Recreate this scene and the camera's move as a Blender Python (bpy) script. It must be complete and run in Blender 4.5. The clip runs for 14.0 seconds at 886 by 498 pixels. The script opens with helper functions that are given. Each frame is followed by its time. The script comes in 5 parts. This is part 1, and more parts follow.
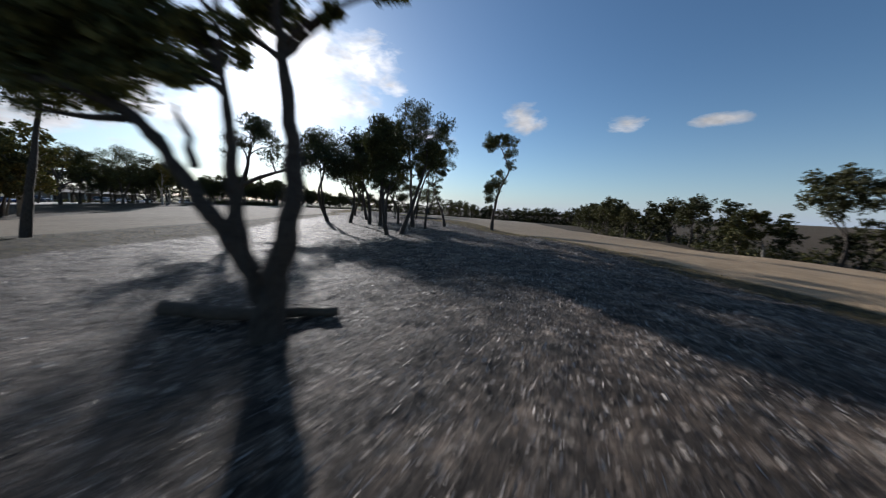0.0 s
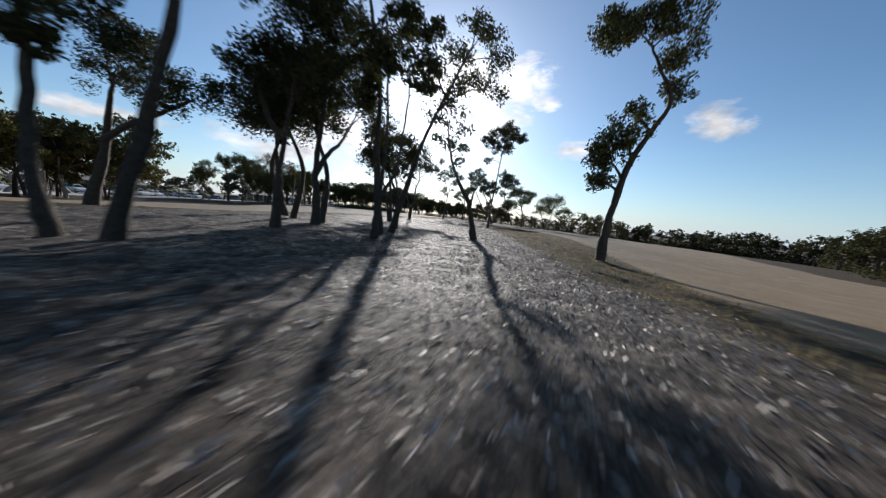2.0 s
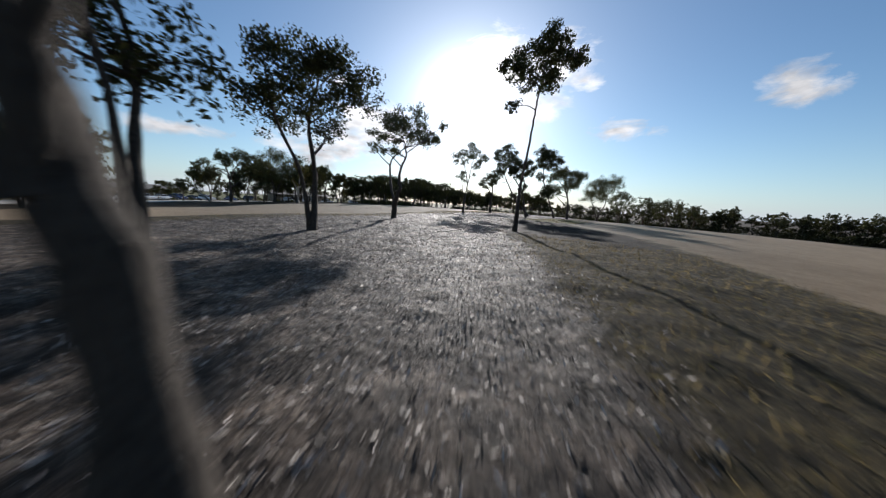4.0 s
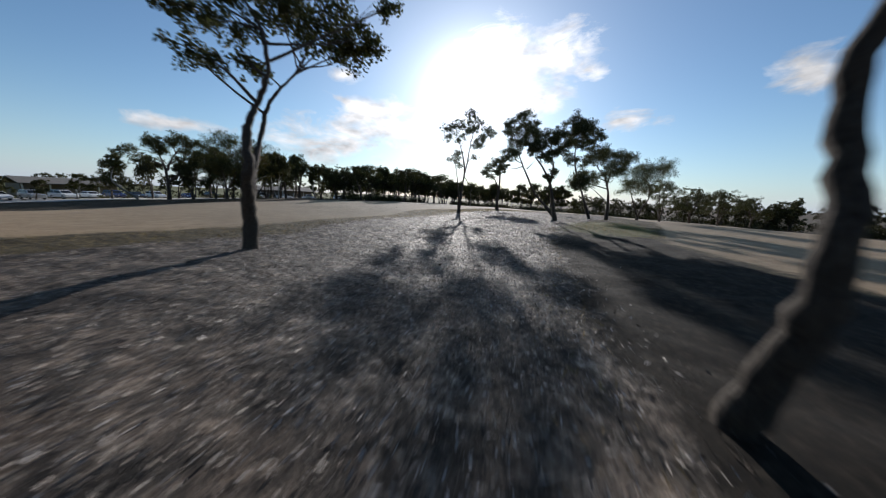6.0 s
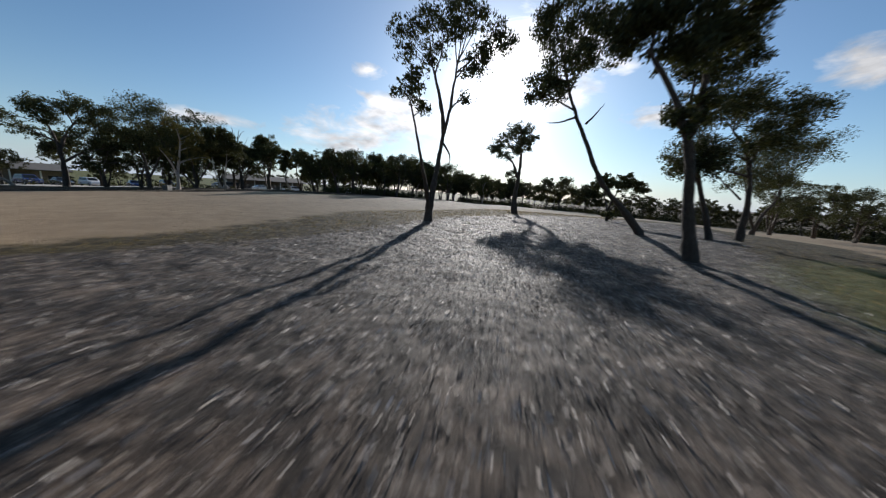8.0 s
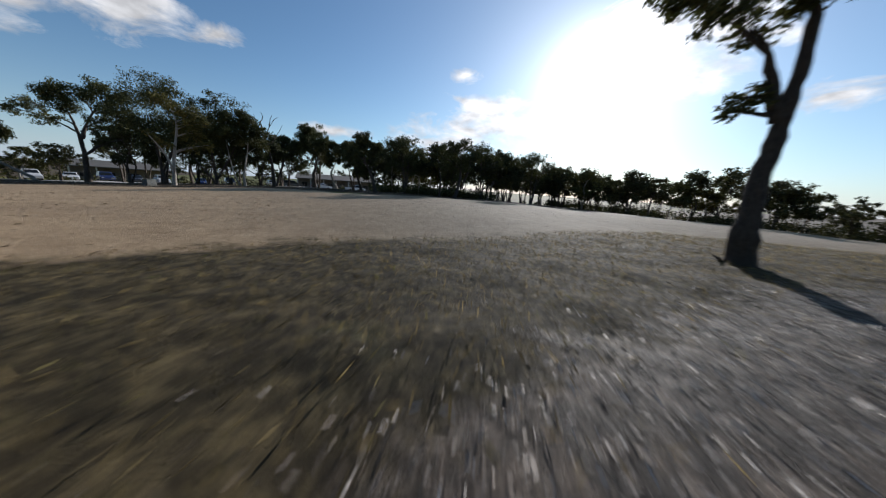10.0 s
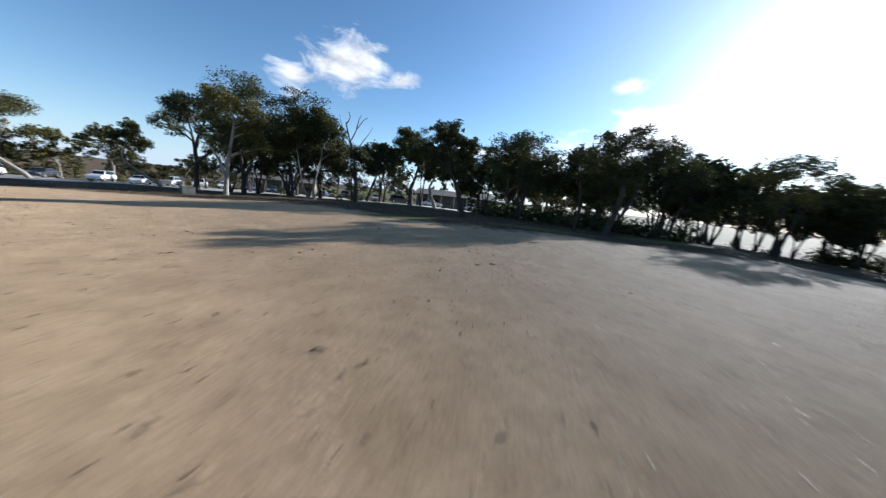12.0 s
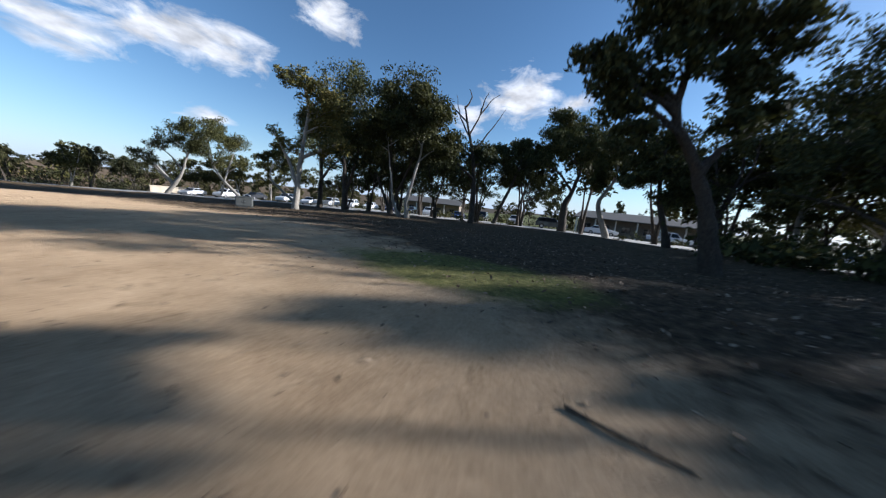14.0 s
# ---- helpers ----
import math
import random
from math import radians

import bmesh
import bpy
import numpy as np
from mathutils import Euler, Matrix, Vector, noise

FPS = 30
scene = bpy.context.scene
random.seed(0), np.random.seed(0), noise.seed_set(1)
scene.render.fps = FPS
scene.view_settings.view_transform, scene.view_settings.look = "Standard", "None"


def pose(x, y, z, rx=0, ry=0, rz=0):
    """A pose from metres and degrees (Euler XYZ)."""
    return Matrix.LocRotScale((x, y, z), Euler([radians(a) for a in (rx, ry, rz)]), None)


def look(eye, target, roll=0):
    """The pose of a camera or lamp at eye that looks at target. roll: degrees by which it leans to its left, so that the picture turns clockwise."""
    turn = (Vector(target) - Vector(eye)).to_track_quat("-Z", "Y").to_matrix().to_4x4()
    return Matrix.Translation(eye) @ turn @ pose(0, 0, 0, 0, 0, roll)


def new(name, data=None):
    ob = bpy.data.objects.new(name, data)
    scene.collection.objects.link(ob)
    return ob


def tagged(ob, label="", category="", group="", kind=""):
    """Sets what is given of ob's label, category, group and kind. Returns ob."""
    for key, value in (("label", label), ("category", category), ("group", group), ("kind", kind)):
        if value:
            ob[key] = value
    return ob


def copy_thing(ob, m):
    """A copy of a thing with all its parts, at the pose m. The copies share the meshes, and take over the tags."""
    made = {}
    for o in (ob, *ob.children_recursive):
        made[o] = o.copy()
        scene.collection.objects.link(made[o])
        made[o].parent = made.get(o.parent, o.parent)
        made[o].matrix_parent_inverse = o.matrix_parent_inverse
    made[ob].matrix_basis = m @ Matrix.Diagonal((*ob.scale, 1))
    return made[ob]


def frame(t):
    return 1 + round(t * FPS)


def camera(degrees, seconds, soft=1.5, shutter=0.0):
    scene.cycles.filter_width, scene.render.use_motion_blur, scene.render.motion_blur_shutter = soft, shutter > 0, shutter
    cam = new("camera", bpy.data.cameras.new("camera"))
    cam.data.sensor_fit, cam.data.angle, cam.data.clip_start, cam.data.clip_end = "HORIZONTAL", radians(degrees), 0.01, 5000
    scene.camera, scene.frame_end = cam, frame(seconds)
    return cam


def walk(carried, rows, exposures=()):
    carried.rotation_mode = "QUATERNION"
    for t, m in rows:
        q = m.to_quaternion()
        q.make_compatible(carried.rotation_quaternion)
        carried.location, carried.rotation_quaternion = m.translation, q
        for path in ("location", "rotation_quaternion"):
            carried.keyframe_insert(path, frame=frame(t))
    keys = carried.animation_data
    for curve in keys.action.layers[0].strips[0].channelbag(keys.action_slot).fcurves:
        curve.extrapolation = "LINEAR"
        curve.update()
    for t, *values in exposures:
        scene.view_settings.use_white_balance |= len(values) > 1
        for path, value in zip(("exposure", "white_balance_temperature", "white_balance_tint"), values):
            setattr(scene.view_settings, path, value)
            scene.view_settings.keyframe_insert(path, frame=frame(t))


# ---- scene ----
# ---------------------------------------------------------------- camera
cam = camera(114.2, 14.0, soft=1.2, shutter=0.36)
# seconds, x, y, z, heading to the left of +y, pitch, lean
PATH = [
    (0, -0.00, -0.00, 1.90, -0.07, -8.13, 2.63),
    (0.5, 2.34, 4.69, 1.56, 7.80, -7.65, 4.06),
    (1, 4.01, 9.54, 1.37, 15.39, -7.44, 5.79),
    (1.5, 4.91, 13.99, 1.18, 22.03, -7.32, 6.58),
    (2, 5.01, 18.38, 1.01, 26.85, -6.97, 5.51),
    (2.5, 4.37, 22.18, 0.73, 29.31, -6.21, 3.57),
    (3, 3.33, 25.39, 0.53, 30.86, -5.68, 2.18),
    (3.5, 2.48, 28.09, 0.70, 32.76, -6.75, 2.60),
    (3.7, 2.10, 29.23, 1.13, 33.98, -8.38, 3.32),
    (5.8, -4.89, 42.64, 1.70, 34.63, -10.11, 2.15),
    (6, -5.42, 44.03, 1.69, 34.65, -10.31, 2.43),
    (6.5, -6.90, 47.76, 1.72, 34.93, -10.79, 3.17),
    (7, -8.63, 51.78, 1.59, 35.41, -10.91, 3.59),
    (7.2, -9.43, 53.43, 1.56, 35.60, -10.90, 3.79),
    (9.3, -18.52, 71.09, 1.37, 48.11, -11.91, 3.10),
    (9.5, -19.62, 72.57, 1.26, 50.13, -11.94, 3.48),
    (10, -22.77, 75.78, 1.26, 55.27, -11.97, 3.86),
    (10.5, -26.02, 79.00, 1.52, 60.79, -12.07, 3.97),
    (11, -29.50, 81.89, 1.75, 66.53, -11.92, 3.99),
    (11.5, -33.09, 84.11, 1.82, 72.81, -11.45, 5.45),
    (12, -37.44, 85.96, 1.82, 81.58, -10.70, 6.19),
    (12.5, -41.76, 87.68, 1.76, 92.63, -9.49, 7.82),
    (12.7, -43.44, 87.98, 1.65, 96.97, -9.24, 8.15),
    (13.3, -48.04, 88.09, 1.73, 107.33, -8.97, 8.73),
    (13.7, -50.67, 87.58, 1.49, 110.70, -8.52, 8.92),
    (14, -52.61, 87.26, 1.19, 112.77, -9.11, 6.19),
]


def path_pose(x, y, z, yaw, pitch, lean):
    a, b = radians(yaw), radians(pitch)
    ahead = Vector((-math.sin(a) * math.cos(b), math.cos(a) * math.cos(b), math.sin(b)))
    return look((x, y, z), Vector((x, y, z)) + ahead, lean)


walk(cam, [(t, path_pose(*row)) for t, *row in PATH], exposures=[(0.0, 0.65, 5700, 13), (0.6, 0.92, 5700, 13), (1.5, 0.92, 5850, 13), (3.5, 0.84, 5850, 13), (9.5, 0.76, 5800, 12), (11.0, 1.05, 5650, 12), (12.0, 1.4, 5500, 12), (13.0, 1.5, 5450, 13), (14.0, 1.25, 5450, 13)])

# ---------------------------------------------------------------- light
SUN_WAY = Vector((-0.484, 0.815, 0.312)).normalized()
SUN_EL, SUN_AZ = math.asin(SUN_WAY.z), math.atan2(SUN_WAY.x, SUN_WAY.y)
SKY_STRENGTH, SUN_STRENGTH = 0.056, 4.9


def link(tree, a, b):
    tree.links.new(a, b)


def sky_world():
    world = bpy.data.worlds.new("sky")
    world.use_nodes = True
    scene.world = world
    t = world.node_tree
    t.nodes.clear()
    out, back = t.nodes.new("ShaderNodeOutputWorld"), t.nodes.new("ShaderNodeBackground")
    sky = t.nodes.new("ShaderNodeTexSky")
    sky.sky_type, sky.sun_disc = "NISHITA", False
    sky.sun_elevation, sky.sun_rotation = SUN_EL, SUN_AZ % (2 * math.pi)
    sky.air_density, sky.dust_density, sky.ozone_density = 1.0, 0.3, 2.2
    coord = t.nodes.new("ShaderNodeTexCoord")

    def vmath(op, a, b=None):
        n = t.nodes.new("ShaderNodeVectorMath")
        n.operation = op
        for i, v in enumerate((a, b)):
            if v is None:
                continue
            if isinstance(v, (tuple, list, Vector)):
                n.inputs[i].default_value = tuple(v)
            else:
                link(t, v, n.inputs[i])
        return n

    def smath(op, a, b=None, clamp=False):
        n = t.nodes.new("ShaderNodeMath")
        n.operation, n.use_clamp = op, clamp
        for i, v in enumerate((a, b)):
            if v is None:
                continue
            if isinstance(v, (int, float)):
                n.inputs[i].default_value = v
            else:
                link(t, v, n.inputs[i])
        return n.outputs[0]

    way = vmath("NORMALIZE", coord.outputs["Generated"]).outputs[0]
    # ragged cloud edges
    squash = vmath("MULTIPLY", way, (1, 1, 2.2)).outputs[0]
    ragged = t.nodes.new("ShaderNodeTexNoise")
    ragged.inputs["Scale"].default_value, ragged.inputs["Detail"].default_value = 9.0, 9.0
    ragged.inputs["Roughness"].default_value, ragged.inputs["Distortion"].default_value = 0.62, 0.5
    link(t, squash, ragged.inputs["Vector"])
    fray = smath("MULTIPLY", smath("SUBTRACT", ragged.outputs["Fac"], 0.5), 3.0)
    mask = None
    for (x, y, z), wide, high in CLOUDS:
        c = Vector((x, y, z)).normalized()
        off = vmath("SUBTRACT", way, c).outputs[0]
        # stretched along the horizon
        side = Vector((c.y, -c.x, 0)).normalized()
        u = smath("DIVIDE", vmath("DOT_PRODUCT", off, side).outputs["Value"], wide)
        up = c.cross(side)
        v = smath("DIVIDE", vmath("DOT_PRODUCT", off, up).outputs["Value"], high)
        w = smath("MULTIPLY", vmath("DOT_PRODUCT", off, c).outputs["Value"], 3.0)
        r = smath("SQRT", smath("ADD", smath("ADD", smath("MULTIPLY", u, u), smath("MULTIPLY", v, v)), smath("MULTIPLY", w, w)))
        blob = smath("SUBTRACT", 1.0, r)
        mask = blob if mask is None else smath("MAXIMUM", mask, blob)
    shaped = smath("MULTIPLY", smath("ADD", mask, fray), 1.25, clamp=True)
    shaped = smath("MULTIPLY", shaped, smath("MULTIPLY", smath("ADD", mask, 0.6), 2.0, clamp=True), clamp=True)
    # forward scattering: thin cloud near the sun is far brighter
    near = smath("MAXIMUM", vmath("DOT_PRODUCT", way, SUN_WAY).outputs["Value"], 0.0)
    glow = smath("ADD", smath("MULTIPLY", smath("POWER", near, 14.0), 9.0), smath("MULTIPLY", smath("POWER", near, 160.0), 20.0))
    billow = t.nodes.new("ShaderNodeTexNoise")
    billow.inputs["Scale"].default_value, billow.inputs["Detail"].default_value = 14.0, 6.0
    link(t, squash, billow.inputs["Vector"])
    bright = smath("MULTIPLY", smath("ADD", glow, 7.6), smath("ADD", smath("MULTIPLY", billow.outputs["Fac"], 1.5), 0.1))
    tint = t.nodes.new("ShaderNodeCombineColor")
    link(t, smath("MULTIPLY", bright, 1.07), tint.inputs[0])
    link(t, smath("MULTIPLY", bright, 1.02), tint.inputs[1])
    link(t, smath("MULTIPLY", bright, 0.94), tint.inputs[2])
    mix = t.nodes.new("ShaderNodeMix")
    mix.data_type = "RGBA"
    link(t, shaped, mix.inputs["Factor"])
    # aureole of hazy air round the sun
    haze = smath("ADD", smath("ADD", smath("MULTIPLY", smath("POWER", near, 7.0), 1.3), smath("MULTIPLY", smath("POWER", near, 40.0), 3.0)), smath("MULTIPLY", smath("POWER", near, 260.0), 26.0))
    add = t.nodes.new("ShaderNodeMix")
    add.data_type, add.blend_type = "RGBA", "ADD"
    add.inputs["Factor"].default_value = 1.0
    # clear, slightly cyan air
    deep = t.nodes.new("ShaderNodeGamma")
    deep.inputs["Gamma"].default_value = 1.06
    link(t, vmath("MULTIPLY", sky.outputs[0], (0.9, 0.96, 0.93)).outputs[0], deep.inputs["Color"])
    link(t, deep.outputs[0], add.inputs[6])
    link(t, haze, add.inputs[7])
    # pale haze low over the horizon
    low = t.nodes.new("ShaderNodeSeparateXYZ")
    link(t, way, low.inputs[0])
    band = smath("MULTIPLY", smath("POWER", smath("SUBTRACT", 1.0, smath("MAXIMUM", low.outputs[2], 0.0)), 11.0), 0.7)
    hazy = t.nodes.new("ShaderNodeMix")
    hazy.data_type = "RGBA"
    link(t, band, hazy.inputs["Factor"])
    link(t, add.outputs[2], hazy.inputs[6])
    hazy.inputs[7].default_value = (5.0, 5.9, 7.2, 1)
    link(t, hazy.outputs[2], mix.inputs[6])
    link(t, tint.outputs[0], mix.inputs[7])
    link(t, mix.outputs[2], back.inputs["Color"])
    back.inputs["Strength"].default_value = SKY_STRENGTH
    link(t, back.outputs[0], out.inputs[0])


# direction, half width, half height (radians, about)
CLOUDS = [
    ((-0.83, 0.54, 0.16), 0.187, 0.07),
    ((-0.96, 0.24, 0.15), 0.111, 0.021),
    ((-0.75, 0.57, 0.33), 0.054, 0.03),
    ((-0.7, 0.68, 0.22), 0.143, 0.078),
    ((-0.07, 0.97, 0.23), 0.082, 0.034),
    ((-0.16, 0.92, 0.34), 0.06, 0.029),
    ((0.23, 0.93, 0.28), 0.057, 0.04),
    ((-0.93, -0.18, 0.33), 0.14, 0.081),
    ((-0.9, -0.33, 0.27), 0.071, 0.043),
    ((-0.95, -0.03, 0.32), 0.065, 0.03),
    ((-0.46, 0.79, 0.4), 0.069, 0.063),
    ((-0.3, 0.9, 0.32), 0.082, 0.078),
    ((-0.75, 0.62, 0.24), 0.109, 0.06),
    ((-0.24, -0.94, 0.25), 0.095, 0.047),
    ((-0.41, -0.86, 0.31), 0.201, 0.06),
    ((-0.63, -0.64, 0.44), 0.094, 0.043),
    ((-0.47, -0.87, 0.15), 0.074, 0.023),
    ((0.49, 0.83, 0.25), 0.051, 0.021),
    ((0.65, 0.73, 0.24), 0.054, 0.016),
    ((-0.39, 0.83, 0.41), 0.12, 0.09),
    ((-0.25, 0.88, 0.4), 0.097, 0.074),
]
sky_world()
sun = new("sun", bpy.data.lights.new("sun", "SUN"))
sun.data.energy, sun.data.angle, sun.data.color = SUN_STRENGTH, radians(0.6), (1.0, 0.90, 0.76)
sun.matrix_world = look((0, 0, 60), Vector((0, 0, 60)) - SUN_WAY)


# ---------------------------------------------------------------- materials
def material(name, rough=0.85):
    m = bpy.data.materials.new(name)
    m.use_nodes = True
    t = m.node_tree
    b = t.nodes["Principled BSDF"]
    b.inputs["Roughness"].default_value = rough
    b.inputs["Specular IOR Level"].default_value = 0.3
    return m, t, b


def noise_node(t, vector, scale, detail=6.0, rough=0.6, distort=0.0):
    n = t.nodes.new("ShaderNodeTexNoise")
    for key, v in (("Scale", scale), ("Detail", detail), ("Roughness", rough), ("Distortion", distort)):
        n.inputs[key].default_value = v
    link(t, vector, n.inputs["Vector"])
    return n.outputs["Fac"]


def ramp_node(t, fac, stops):
    n = t.nodes.new("ShaderNodeValToRGB")
    n.color_ramp.elements[0].position, n.color_ramp.elements[0].color = stops[0][0], (*stops[0][1], 1)
    n.color_ramp.elements[1].position, n.color_ramp.elements[1].color = stops[-1][0], (*stops[-1][1], 1)
    for p, c in stops[1:-1]:
        n.color_ramp.elements.new(p).color = (*c, 1)
    link(t, fac, n.inputs[0])
    return n.outputs[0]


def mix_node(t, fac, a, b, mode="MIX"):
    n = t.nodes.new("ShaderNodeMix")
    n.data_type, n.blend_type = "RGBA", mode
    for sock, v in ((n.inputs[0], fac), (n.inputs[6], a), (n.inputs[7], b)):
        if isinstance(v, (int, float)):
            sock.default_value = v
        elif isinstance(v, tuple):
            sock.default_value = (*v, 1)
        else:
            link(t, v, sock)
    return n.outputs[2]


def math_node(t, op, a, b=0.0, clamp=False):
    n = t.nodes.new("ShaderNodeMath")
    n.operation, n.use_clamp = op, clamp
    for i, v in enumerate((a, b)):
        if isinstance(v, (int, float)):
            n.inputs[i].default_value = v
        else:
            link(t, v, n.inputs[i])
    return n.outputs[0]


def bump_node(t, b, height, strength, distance):
    n = t.nodes.new("ShaderNodeBump")
    n.inputs["Strength"].default_value, n.inputs["Distance"].default_value = strength, distance
    link(t, height, n.inputs["Height"])
    link(t, n.outputs[0], b.inputs["Normal"])


def coords(t, kind="Object"):
    return t.nodes.new("ShaderNodeTexCoord").outputs[kind]


def object_random(t):
    return t.nodes.new("ShaderNodeObjectInfo").outputs["Random"]


def island_random(t):
    return t.nodes.new("ShaderNodeNewGeometry").outputs["Random Per Island"]


def plain_material(name, dark, light, scale=6.0, rough=0.7, bump=0.3, metal=0.0, distance=0.01):
    m, t, b = material(name, rough)
    v = coords(t)
    n = noise_node(t, v, scale)
    fine = noise_node(t, v, scale * 9)
    link(t, ramp_node(t, math_node(t, "ADD", math_node(t, "MULTIPLY", n, 0.65), math_node(t, "MULTIPLY", fine, 0.35)), [(0.3, dark), (0.7, light)]), b.inputs["Base Color"])
    b.inputs["Metallic"].default_value = metal
    if bump:
        bump_node(t, b, fine, bump, distance)
    return m


def bark_material(name, dark, light):
    m, t, b = material(name, 0.92)
    v = coords(t)
    s = t.nodes.new("ShaderNodeMapping")
    s.inputs["Scale"].default_value = (9, 9, 2.2)
    link(t, v, s.inputs["Vector"])
    n = noise_node(t, s.outputs[0], 3.0, 8, 0.65, 0.6)
    big = noise_node(t, v, 0.9, 3)
    c = ramp_node(t, n, [(0.35, dark), (0.62, light)])
    c = mix_node(t, math_node(t, "MULTIPLY", big, 0.5), c, (light[0] * 0.75, light[1] * 0.8, light[2] * 0.75))
    link(t, c, b.inputs["Base Color"])
    bump_node(t, b, n, 1.0, 0.06)
    return m


def leaf_material(name, dark, light, tip):
    m, t, b = material(name, 0.8)
    b.inputs["Specular IOR Level"].default_value = 0.15
    r = math_node(t, "ADD", math_node(t, "MULTIPLY", island_random(t), 0.6), math_node(t, "MULTIPLY", object_random(t), 0.4))
    c = ramp_node(t, r, [(0.05, dark), (0.6, light), (0.97, tip)])
    link(t, c, b.inputs["Base Color"])
    b.inputs["Transmission Weight"].default_value = 0.0
    trans = t.nodes.new("ShaderNodeBsdfTranslucent")
    link(t, mix_node(t, 0.5, c, (0.10, 0.11, 0.025)), trans.inputs["Color"])
    mixer = t.nodes.new("ShaderNodeMixShader")
    mixer.inputs[0].default_value = 0.12
    link(t, b.outputs[0], mixer.inputs[1])
    link(t, trans.outputs[0], mixer.inputs[2])
    link(t, mixer.outputs[0], t.nodes["Material Output"].inputs["Surface"])
    return m


def ground_material():
    m, t, b = material("ground", 0.95)
    b.inputs["Specular IOR Level"].default_value = 0.12
    b.inputs["Diffuse Roughness"].default_value = 0.85
    v = coords(t)
    zone = t.nodes.new("ShaderNodeAttribute")
    zone.attribute_name = "zone"
    sep = t.nodes.new("ShaderNodeSeparateColor")
    link(t, zone.outputs["Color"], sep.inputs[0])
    edge = math_node(t, "MULTIPLY", math_node(t, "SUBTRACT", noise_node(t, v, 0.9, 8, 0.7), 0.5), 1.3)

    def zone_mask(sock, gain=3.0):
        return math_node(t, "ADD", math_node(t, "MULTIPLY", math_node(t, "ADD", math_node(t, "SUBTRACT", sock, 0.5), edge), gain), 0.5, clamp=True)

    # dormant turf of the fairway
    fine, mid, wide = noise_node(t, v, 26, 9, 0.85), noise_node(t, v, 1.1, 8, 0.75), noise_node(t, v, 0.12, 4, 0.6)
    turf = ramp_node(t, math_node(t, "ADD", math_node(t, "MULTIPLY", fine, 0.62), math_node(t, "MULTIPLY", mid, 0.38)), [(0.36, (0.233, 0.158, 0.090)), (0.5, (0.413, 0.296, 0.177)), (0.63, (0.557, 0.417, 0.265))])
    turf = mix_node(t, math_node(t, "MULTIPLY", math_node(t, "SUBTRACT", wide, 0.42), 1.6, clamp=True), turf, (0.289, 0.207, 0.129))
    # worn tufts and scuffs in the turf
    scuffs = math_node(t, "MULTIPLY", math_node(t, "SUBTRACT", noise_node(t, v, 3.6, 7, 0.7, 0.6), 0.57), 6.0, clamp=True)
    turf = mix_node(t, math_node(t, "MULTIPLY", scuffs, 0.75), turf, (0.17, 0.118, 0.066))
    # leaf litter and wood chips on grey soil
    vor = t.nodes.new("ShaderNodeTexVoronoi")
    vor.inputs["Scale"].default_value = 11.0
    link(t, v, vor.inputs["Vector"])
    chips = math_node(t, "ADD", math_node(t, "MULTIPLY", noise_node(t, v, 9, 9, 0.85, 0.9), 0.8), math_node(t, "MULTIPLY", noise_node(t, v, 1.3, 5, 0.6), 0.2))
    litter = ramp_node(t, chips, [(0.41, (0.015, 0.011, 0.009)), (0.48, (0.048, 0.036, 0.026)), (0.54, (0.113, 0.088, 0.068)), (0.60, (0.359, 0.314, 0.259))])
    litter = mix_node(t, math_node(t, "MULTIPLY", vor.outputs["Color"], 0.2), litter, (0.078, 0.062, 0.051))
    clots = ramp_node(t, noise_node(t, v, 2.3, 8, 0.74, 0.8), [(0.38, (0.3, 0.288, 0.276)), (0.49, (1.06, 1.02, 0.98)), (0.59, (2.5, 2.38, 2.24))])
    litter = mix_node(t, 1.0, litter, clots, "MULTIPLY")
    # rough grass of the fringe
    grass = ramp_node(t, noise_node(t, v, 4.5, 9, 0.78), [(0.35, (0.018, 0.014, 0.008)), (0.5, (0.062, 0.048, 0.024)), (0.64, (0.18, 0.138, 0.066))])
    green = ramp_node(t, noise_node(t, v, 10, 8, 0.75), [(0.3, (0.027, 0.035, 0.009)), (0.7, (0.101, 0.117, 0.031))])
    grass = mix_node(t, math_node(t, "MULTIPLY", math_node(t, "SUBTRACT", noise_node(t, v, 0.45, 5, 0.65), 0.6), 5.0, clamp=True), grass, green)
    # bare soil with leaves below the woods, some of their shade in the brown
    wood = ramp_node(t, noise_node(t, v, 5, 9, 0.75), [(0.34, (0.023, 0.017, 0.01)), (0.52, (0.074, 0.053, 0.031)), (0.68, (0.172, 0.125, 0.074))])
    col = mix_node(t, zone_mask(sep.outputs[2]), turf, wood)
    col = mix_node(t, zone_mask(sep.outputs[1]), col, grass)
    # near-black ground along the strip's eastern edge
    dark_ground = ramp_node(t, noise_node(t, v, 7, 9, 0.75), [(0.35, (0.008, 0.006, 0.005)), (0.52, (0.023, 0.018, 0.012)), (0.66, (0.066, 0.051, 0.035))])
    col = mix_node(t, zone_mask(zone.outputs["Alpha"], 4.0), col, dark_ground)
    lush = t.nodes.new("ShaderNodeAttribute")
    lush.attribute_name = "lush"
    turf_green = ramp_node(t, noise_node(t, v, 7, 9, 0.8), [(0.32, (0.045, 0.052, 0.012)), (0.52, (0.13, 0.135, 0.034)), (0.68, (0.27, 0.245, 0.085))])
    strewn = zone_mask(sep.outputs[0], 5.0)
    col = mix_node(t, strewn, col, litter)
    col = mix_node(t, math_node(t, "MULTIPLY", zone_mask(lush.outputs["Fac"], 2.6), 0.9), col, turf_green)
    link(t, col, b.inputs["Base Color"])
